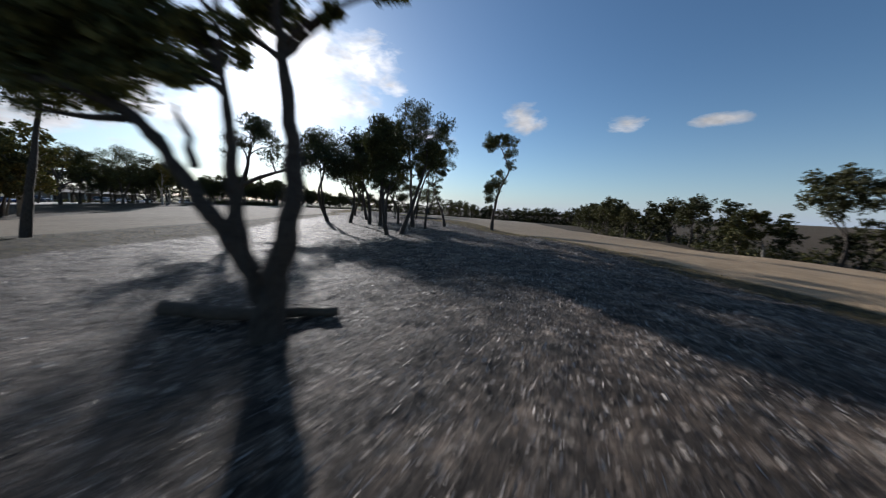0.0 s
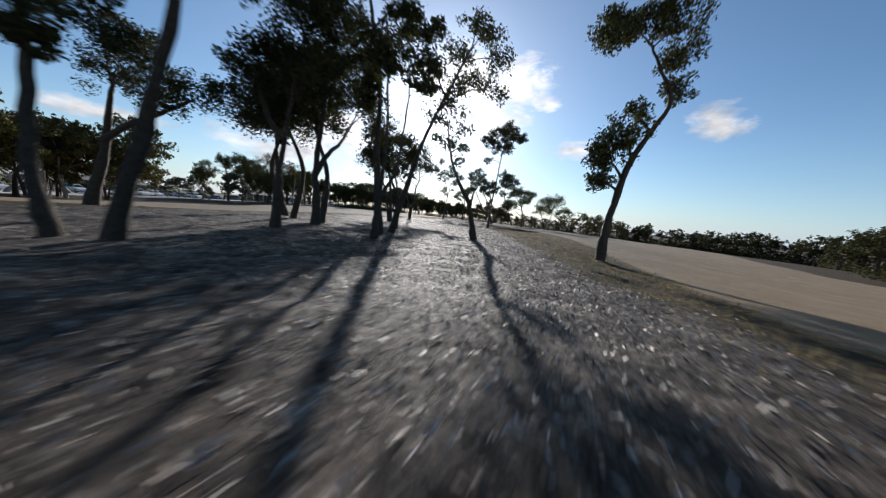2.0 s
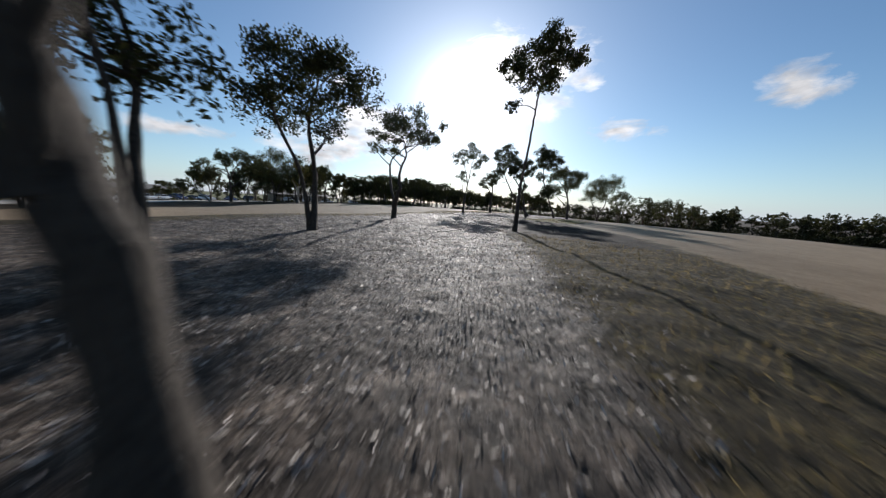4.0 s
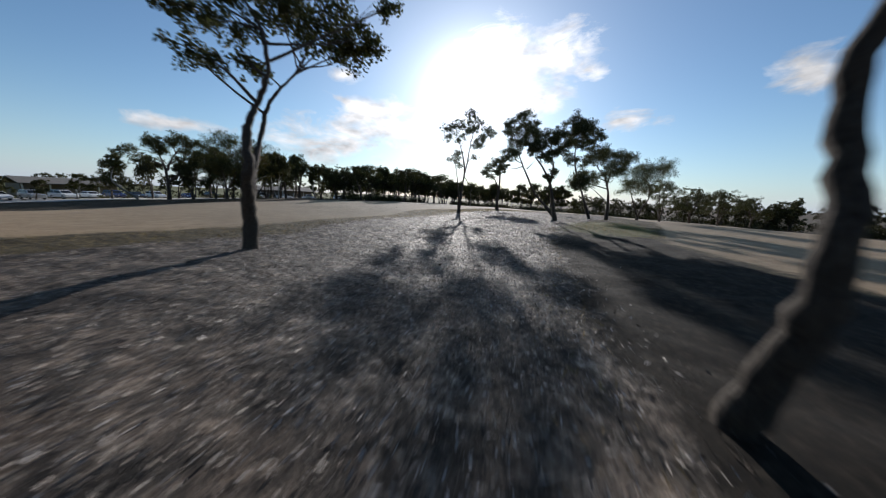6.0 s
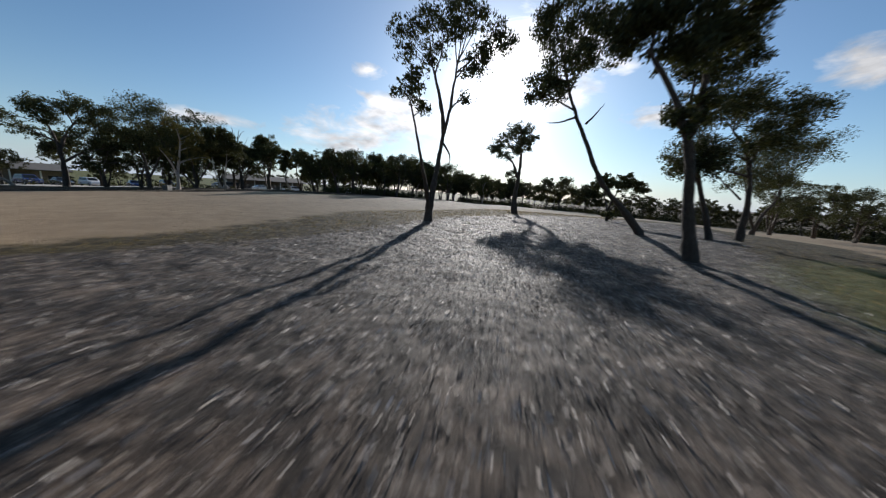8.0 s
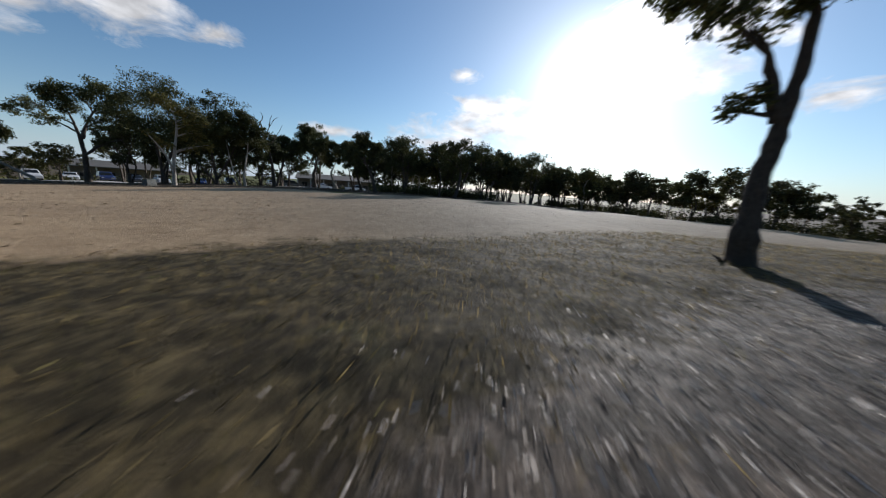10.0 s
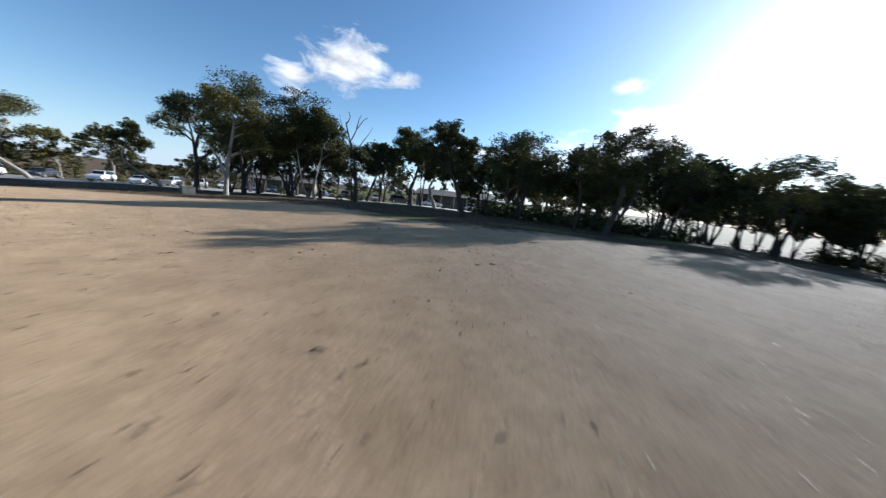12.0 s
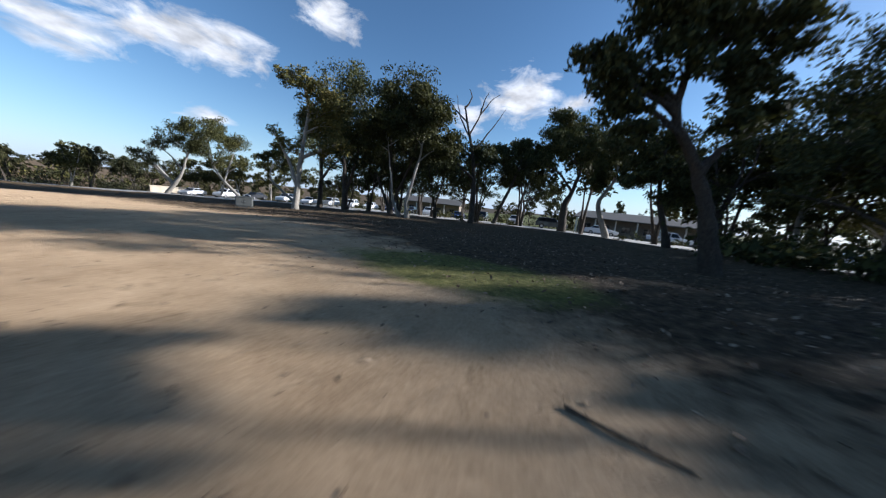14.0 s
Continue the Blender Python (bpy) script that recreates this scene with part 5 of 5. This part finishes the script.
for n, (x, y, a) in enumerate([(-44.97, 88.09, 100), (-45.22, 88.6, 60), (-46.9, 88.3, 20), (-48.4, 90.2, 140), (-40.3, 85.2, 80), (-36.5, 87.6, 10), (-53.2, 83.4, 75), (-52.2, 81.7, 20)]):
    c, s = math.cos(radians(a)) * 0.07, math.sin(radians(a)) * 0.07
    limb("twig", [(x - c, y - s, 0.012), (x, y, 0.022), (x + c, y + s, 0.012)], 0.013, M_STICK, "small dark twig lying on the pale turf", "stick", 10 + n)


# ---------------------------------------------------------------- car park behind the western wood
def bm_mesh(name, bm):
    me = bpy.data.meshes.new(name)
    bm.normal_update()
    bm.to_mesh(me)
    bm.free()
    return me


def box_bm(x0, y0, z0, x1, y1, z1, bevel=0.0, bm=None):
    bm = bm or bmesh.new()
    made = bmesh.ops.create_cube(bm, size=1.0, matrix=Matrix.Translation(((x0 + x1) / 2, (y0 + y1) / 2, (z0 + z1) / 2)) @ Matrix.Diagonal((x1 - x0, y1 - y0, z1 - z0, 1)))
    if bevel:
        edges = {e for v in made["verts"] for e in v.link_edges}
        bmesh.ops.bevel(bm, geom=list(edges), offset=bevel, segments=2, affect="EDGES", profile=0.5)
    return bm


def profile_bm(points, half, top_half=None, z_low=0.0, z_high=1.0, bevel=0.0):
    """A side outline (along, up) drawn out to both sides; narrower towards the top if told."""
    bm = bmesh.new()

    def reach(z):
        k = min(max((z - z_low) / max(z_high - z_low, 1e-3), 0), 1)
        return half + ((top_half if top_half is not None else half) - half) * k

    left = [bm.verts.new((x, reach(z), z)) for x, z in points]
    right = [bm.verts.new((x, -reach(z), z)) for x, z in points]
    n = len(points)
    bm.faces.new(left)
    bm.faces.new(right[::-1])
    for i in range(n):
        bm.faces.new((left[i], right[i], right[(i + 1) % n], left[(i + 1) % n]))
    bmesh.ops.recalc_face_normals(bm, faces=bm.faces)
    if bevel:
        bmesh.ops.bevel(bm, geom=list(bm.edges), offset=bevel, segments=2, affect="EDGES", profile=0.5)
    return bm


def paint(name, colour):
    m, t, b = material(name, 0.25)
    v = coords(t)
    c = mix_node(t, math_node(t, "MULTIPLY", noise_node(t, v, 5, 5), 0.25), colour, tuple(k * 0.7 + 0.03 for k in colour))
    link(t, c, b.inputs["Base Color"])
    b.inputs["Coat Weight"].default_value = 0.6
    b.inputs["Specular IOR Level"].default_value = 0.5
    return m


M_PAINTS = {"white": paint("paint_white", (0.78, 0.78, 0.78)), "silver": paint("paint_silver", (0.42, 0.43, 0.45)), "dark": paint("paint_dark", (0.03, 0.032, 0.036)),
            "blue": paint("paint_blue", (0.03, 0.045, 0.14))}
M_GLASS = plain_material("tinted_glass", (0.012, 0.014, 0.016), (0.022, 0.025, 0.028), 3, 0.08, 0)
M_RUBBER = plain_material("rubber", (0.012, 0.012, 0.012), (0.03, 0.03, 0.03), 20, 0.9, 0.2)
M_ALLOY = plain_material("alloy", (0.35, 0.35, 0.36), (0.55, 0.55, 0.56), 12, 0.35, 0, 0.9)
M_LAMP = plain_material("lamp_glass", (0.55, 0.56, 0.56), (0.7, 0.7, 0.7), 8, 0.15, 0)
M_TAIL = plain_material("tail_glass", (0.20, 0.01, 0.01), (0.30, 0.015, 0.012), 8, 0.2, 0)


def wheel_mesh(radius, wide):
    bm = bmesh.new()
    bmesh.ops.create_cone(bm, cap_ends=True, segments=18, radius1=radius, radius2=radius, depth=wide, matrix=Matrix.Rotation(radians(90), 4, "X"))
    bmesh.ops.bevel(bm, geom=[e for e in bm.edges if len(e.link_faces) == 2 and any(len(f.verts) > 4 for f in e.link_faces)], offset=wide * 0.2, segments=2, affect="EDGES")
    return bm_mesh("tyre", bm)


def rim_mesh(radius, wide):
    bm = bmesh.new()
    bmesh.ops.create_cone(bm, cap_ends=True, segments=14, radius1=radius, radius2=radius * 0.82, depth=wide, matrix=Matrix.Rotation(radians(90), 4, "X"))
    return bm_mesh("rim", bm)


def make_car(kind, colour):
    shape = {
        "saloon": (4.6, 1.44, [(-2.25, 0.32), (-2.3, 0.7), (-2.15, 0.95), (-1.4, 1.0), (1.0, 0.98), (2.05, 0.82), (2.27, 0.6), (2.22, 0.32)], [(-1.65, 0.96), (-0.95, 1.42), (0.3, 1.44), (1.1, 0.94)]),
        "suv": (4.7, 1.72, [(-2.3, 0.38), (-2.35, 0.8), (-2.25, 1.08), (1.0, 1.08), (2.1, 0.98), (2.3, 0.7), (2.25, 0.38)], [(-2.2, 1.04), (-1.95, 1.68), (0.35, 1.72), (1.15, 1.04)]),
        "pickup": (5.5, 1.82, [(-2.75, 0.5), (-2.75, 1.1), (0.0, 1.12), (1.4, 1.12), (2.55, 1.05), (2.75, 0.8), (2.7, 0.48)], [(-0.65, 1.08), (-0.5, 1.78), (0.75, 1.82), (1.45, 1.08)]),
    }[kind]
    long, tall, low, cab = shape
    half = 0.9 if kind != "pickup" else 0.98
    root = new("car")
    body = part("body", bm_mesh("body", profile_bm(low, half, half * 0.97, 0.4, 1.1, 0.05)), M_PAINTS[colour], root)
    z0, z1 = cab[0][1], max(p[1] for p in cab)
    part("cabin", bm_mesh("cabin", profile_bm(cab, half * 0.95, half * 0.74, z0, z1, 0.04)), M_PAINTS[colour], root)

    def pane(name, a, b, c, d):
        bm = bmesh.new()
        vs = [bm.verts.new(p) for p in (a, b, c, d)]
        f = bm.faces.new(vs)
        bmesh.ops.recalc_face_normals(bm, faces=[f])
        out = bmesh.ops.extrude_face_region(bm, geom=[f])
        n = Vector(f.normal)
        mid = sum((Vector(v) for v in (a, b, c, d)), Vector()) / 4
        if n.dot(mid - Vector((0, 0, 0.9))) < 0:
            n = -n
        bmesh.ops.translate(bm, verts=[v for v in out["geom"] if isinstance(v, bmesh.types.BMVert)], vec=n * 0.012)
        part(name, bm_mesh(name, bm), M_GLASS, root)

    (ax, az), (bx, bz), (cx, cz), (dx, dz) = cab

    def at(x, z, side):
        k = (z - z0) / (z1 - z0)
        return (x, side * half * (0.95 - 0.21 * k), z)

    for side in (1, -1):
        lo, hi = z0 + 0.09, z1 - 0.1
        k0, k1 = (lo - az) / (bz - az), (hi - az) / (bz - az)
        j0, j1 = (lo - dz) / (cz - dz), (hi - dz) / (cz - dz)
        mid = (bx + cx) / 2
        pane("side_window", at(ax + (bx - ax) * k0 + 0.12, lo, side), at(mid - 0.04, lo, side), at(mid - 0.04, hi, side), at(ax + (bx - ax) * k1 + 0.08, hi, side))
        pane("side_window", at(mid + 0.04, lo, side), at(dx + (cx - dx) * j0 - 0.12, lo, side), at(dx + (cx - dx) * j1 - 0.08, hi, side), at(mid + 0.04, hi, side))
    for name, (px, pz), (qx, qz) in (("rear_window", cab[0], cab[1]), ("windscreen", cab[3], cab[2])):
        pts = []
        for k, s in ((0.15, 1), (0.15, -1), (0.85, -1), (0.85, 1)):
            x, z = px + (qx - px) * k, pz + (qz - pz) * k
            y = half * (0.95 - 0.21 * (z - z0) / (z1 - z0)) - 0.1
            pts.append((x, s * y, z))
        pane(name, *pts)
    r = 0.33 if kind == "saloon" else 0.38
    tyre, rim = wheel_mesh(r, 0.22), rim_mesh(r * 0.62, 0.235)
    for x in (-long * 0.29, long * 0.30):
        for y in (half - 0.1, -half + 0.1):
            w = part("wheel", tyre, M_RUBBER, root)
            w.location = (x, y, r)
            part("rim", rim, M_ALLOY, w)
    for y in (half - 0.28, -half + 0.28):
        front, back = max(p[0] for p in low), min(p[0] for p in low)
        part("headlight", bm_mesh("headlight", box_bm(front - 0.12, y - 0.16, 0.66, front + 0.01, y + 0.16, 0.78, 0.02)), M_LAMP, root)
        part("tail_light", bm_mesh("tail_light", box_bm(back - 0.015, y - 0.14, 0.72, back + 0.1, y + 0.14, 0.88, 0.02)), M_TAIL, root)
    return root


CAR_WORDS = {"white": "white", "silver": "silver-grey", "dark": "dark grey", "blue": "dark blue"}
CARS = [("suv", "white", -92, 37, 20), ("saloon", "white", -94, 41, 22), ("suv", "silver", -95.5, 44.5, 18), ("suv", "white", -97.5, 48, 25), ("saloon", "white", -99, 51.5, 20),
        ("suv", "blue", -101, 55, 22), ("saloon", "dark", -102.5, 58.5, 18), ("suv", "white", -103.5, 62, 20), ("saloon", "blue", -104, 68, 5), ("suv", "dark", -103, 73, 8),
        ("saloon", "silver", -94, 80.5, 5), ("suv", "dark", -100, 85, 90), ("saloon", "white", -102, 92, 85), ("pickup", "white", -104, 101, 80), ("suv", "silver", -98, 110, 75),
        ("suv", "white", -96, 116, 70), ("saloon", "silver", -84, 22, 25), ("suv", "white", -87, 27, 22), ("saloon", "dark", -89.5, 31.5, 20)]
first_cars = {}
for kind, colour, x, y, turn in CARS:
    m = pose(x, y, height(x, y) + 0.03, 0, 0, turn)
    if (kind, colour) in first_cars:
        ob = copy_thing(first_cars[kind, colour], m)
    else:
        ob = first_cars[kind, colour] = make_car(kind, colour)
        ob.matrix_basis = m
    tagged(ob, f"{CAR_WORDS[colour]} {kind} parked on pale concrete behind the trees", "car", "parked cars")


def car_park():
    xs, ys = np.arange(-109, -80, 1.5), np.arange(12, 124, 2.0)
    gx, gy = np.meshgrid(xs, ys)
    gx = gx + np.interp(gy, [12, 40, 60, 90, 124], [16, 6, 0, 2, 8])
    gz = land(gx, gy) + 0.03
    idx = np.arange(gx.size).reshape(gx.shape)
    me = bpy.data.meshes.new("pavement")
    me.from_pydata(np.stack([gx, gy, gz], -1).reshape(-1, 3).tolist(), [], np.stack([idx[:-1, :-1], idx[:-1, 1:], idx[1:, 1:], idx[1:, :-1]], -1).reshape(-1, 4).tolist())
    me.polygons.foreach_set("use_smooth", [True] * len(me.polygons))
    tagged(part("pavement", me, plain_material("concrete", (0.26, 0.25, 0.23), (0.40, 0.385, 0.36), 0.8, 0.9, 0.2)), "pale worn concrete of a car park", "pavement", kind="structure")


car_park()

M_WALL = plain_material("stone_wall", (0.12, 0.1, 0.08), (0.22, 0.185, 0.15), 1.6, 0.9, 0.4, distance=0.03)
M_ROOF = plain_material("metal_roof", (0.07, 0.066, 0.06), (0.12, 0.112, 0.1), 1.2, 0.8, 0.1)
M_FRAME = plain_material("window_frame", (0.10, 0.095, 0.09), (0.18, 0.17, 0.16), 4, 0.6, 0)
M_POST = plain_material("pale_post", (0.55, 0.52, 0.47), (0.70, 0.67, 0.61), 3, 0.8, 0.1)


def make_building(long, deep, tall, bays, words):
    """A low hall: its front faces +x, its ridge runs along y."""
    root = new("building")
    step = long / bays
    t = 0.25
    for n, (y0, y1) in enumerate([(-long / 2 + i * step, -long / 2 + (i + 1) * step) for i in range(bays)]):
        mid = (y0 + y1) / 2
        for z0, z1, a, b in ((0, 0.9, y0, y1), (2.2, tall, y0, y1), (0.9, 2.2, y0, mid - 0.8), (0.9, 2.2, mid + 0.8, y1)):
            part("wall", bm_mesh("wall", box_bm(deep / 2 - t, a, z0 - (0.6 if z0 == 0 else 0), deep / 2, b, z1)), M_WALL, root)
        win = part("window", bm_mesh("window", box_bm(deep / 2 - 0.16, mid - 0.8, 0.9, deep / 2 - 0.14, mid + 0.8, 2.2)), M_GLASS, root)
        for c, d, e, f in ((mid - 0.8, mid - 0.73, 0.9, 2.2), (mid + 0.73, mid + 0.8, 0.9, 2.2), (mid - 0.73, mid + 0.73, 0.9, 0.97), (mid - 0.73, mid + 0.73, 2.13, 2.2), (mid - 0.03, mid + 0.03, 0.97, 2.13)):
            part("frame", bm_mesh("frame", box_bm(deep / 2 - 0.13, c, e, deep / 2 - 0.06, d, f)), M_FRAME, win)
        part("post", bm_mesh("post", box_bm(deep / 2 + 1.5, y0 - 0.12, -0.8, deep / 2 + 1.74, y0 + 0.12, tall - 0.02, 0.02)), M_POST, root)
    part("wall", bm_mesh("wall", box_bm(-deep / 2, -long / 2, -0.8, -deep / 2 + t, long / 2, tall)), M_WALL, root)
    for s in (-1, 1):
        y = s * (long / 2 - t / 2)
        part("wall", bm_mesh("wall", box_bm(-deep / 2 + t, y - t / 2, -0.8, deep / 2 - t, y + t / 2, tall)), M_WALL, root)
    ridge = tall + 1.5
    roof = [(-deep / 2 - 0.6, tall), (-0.6, ridge), (deep / 2 + 2.2, tall), (deep / 2 + 2.2, tall + 0.2), (-0.6, ridge + 0.22), (-deep / 2 - 0.6, tall + 0.2)]
    part("roof", bm_mesh("roof", profile_bm(roof, long / 2 + 0.6)), M_ROOF, root, "dull grey-brown sheet metal roof")
    return tagged(root, words, "building")


hall = make_building(22, 10, 3.2, 6, "low stone hall with posts and a metal roof")
hall.matrix_basis = pose(-125, 101, height(-119, 101) + 0.1, 0, 0, -12)
barn = make_building(16, 10, 3.2, 4, "low clubhouse with a dull metal roof")
barn.matrix_basis = pose(-132, 50, height(-126, 50) + 0.1, 0, 0, 12)

# utility cabinet at the edge of the wood
cabinet = tagged(new("utility_cabinet"), "grey steel utility cabinet standing beside the pale oak", "cabinet")
M_STEEL = plain_material("grey_steel", (0.05, 0.055, 0.052), (0.10, 0.105, 0.10), 2.5, 0.65, 0.1)
part("base", bm_mesh("base", box_bm(-0.72, -0.45, -0.25, 0.72, 0.45, 0.04, 0.02)), M_STEEL, cabinet)
part("body", bm_mesh("body", box_bm(-0.65, -0.38, 0.1, 0.65, 0.38, 0.9, 0.02)), M_STEEL, cabinet)
part("lid", bm_mesh("lid", box_bm(-0.7, -0.43, 0.9, 0.7, 0.43, 0.96, 0.02)), M_STEEL, cabinet)
for s in (-1, 1):
    door = part("door", bm_mesh("door", box_bm(min(s * 0.02, s * 0.6), 0.38, 0.16, max(s * 0.02, s * 0.6), 0.4, 0.85, 0.005)), M_STEEL, cabinet)
    part("handle", bm_mesh("handle", box_bm(s * 0.08 - 0.015, 0.4, 0.45, s * 0.08 + 0.015, 0.43, 0.58)), M_ALLOY, door)
cabinet.matrix_basis = pose(-64.9, 67.6, height(-64.9, 67.6), 0, 0, -40) @ Matrix.Scale(0.7, 4)

# long tan container on the far side of the fairway
M_TAN = plain_material("tan_panel", (0.42, 0.36, 0.27), (0.55, 0.48, 0.37), 1.5, 0.7, 0.1)
store = tagged(new("storage_bin"), "low tan storage bin standing at the foot of the trees", "storage bin")
part("body", bm_mesh("body", box_bm(-2.2, -0.6, -0.2, 2.2, 0.6, 1.0, 0.03)), M_TAN, store)
part("lid", bm_mesh("lid", box_bm(-2.28, -0.68, 1.0, 2.28, 0.68, 1.1, 0.02)), M_TAN, store)
for n in range(5):
    part("rib", bm_mesh("rib", box_bm(-2.0 + n - 0.04, 0.6, 0.0, -2.0 + n + 0.04, 0.64, 0.98)), M_TAN, store)
store.matrix_basis = pose(-82.5, 17.0, height(-82.5, 17.0), 0, 0, -15) @ Matrix.Scale(1.15, 4)
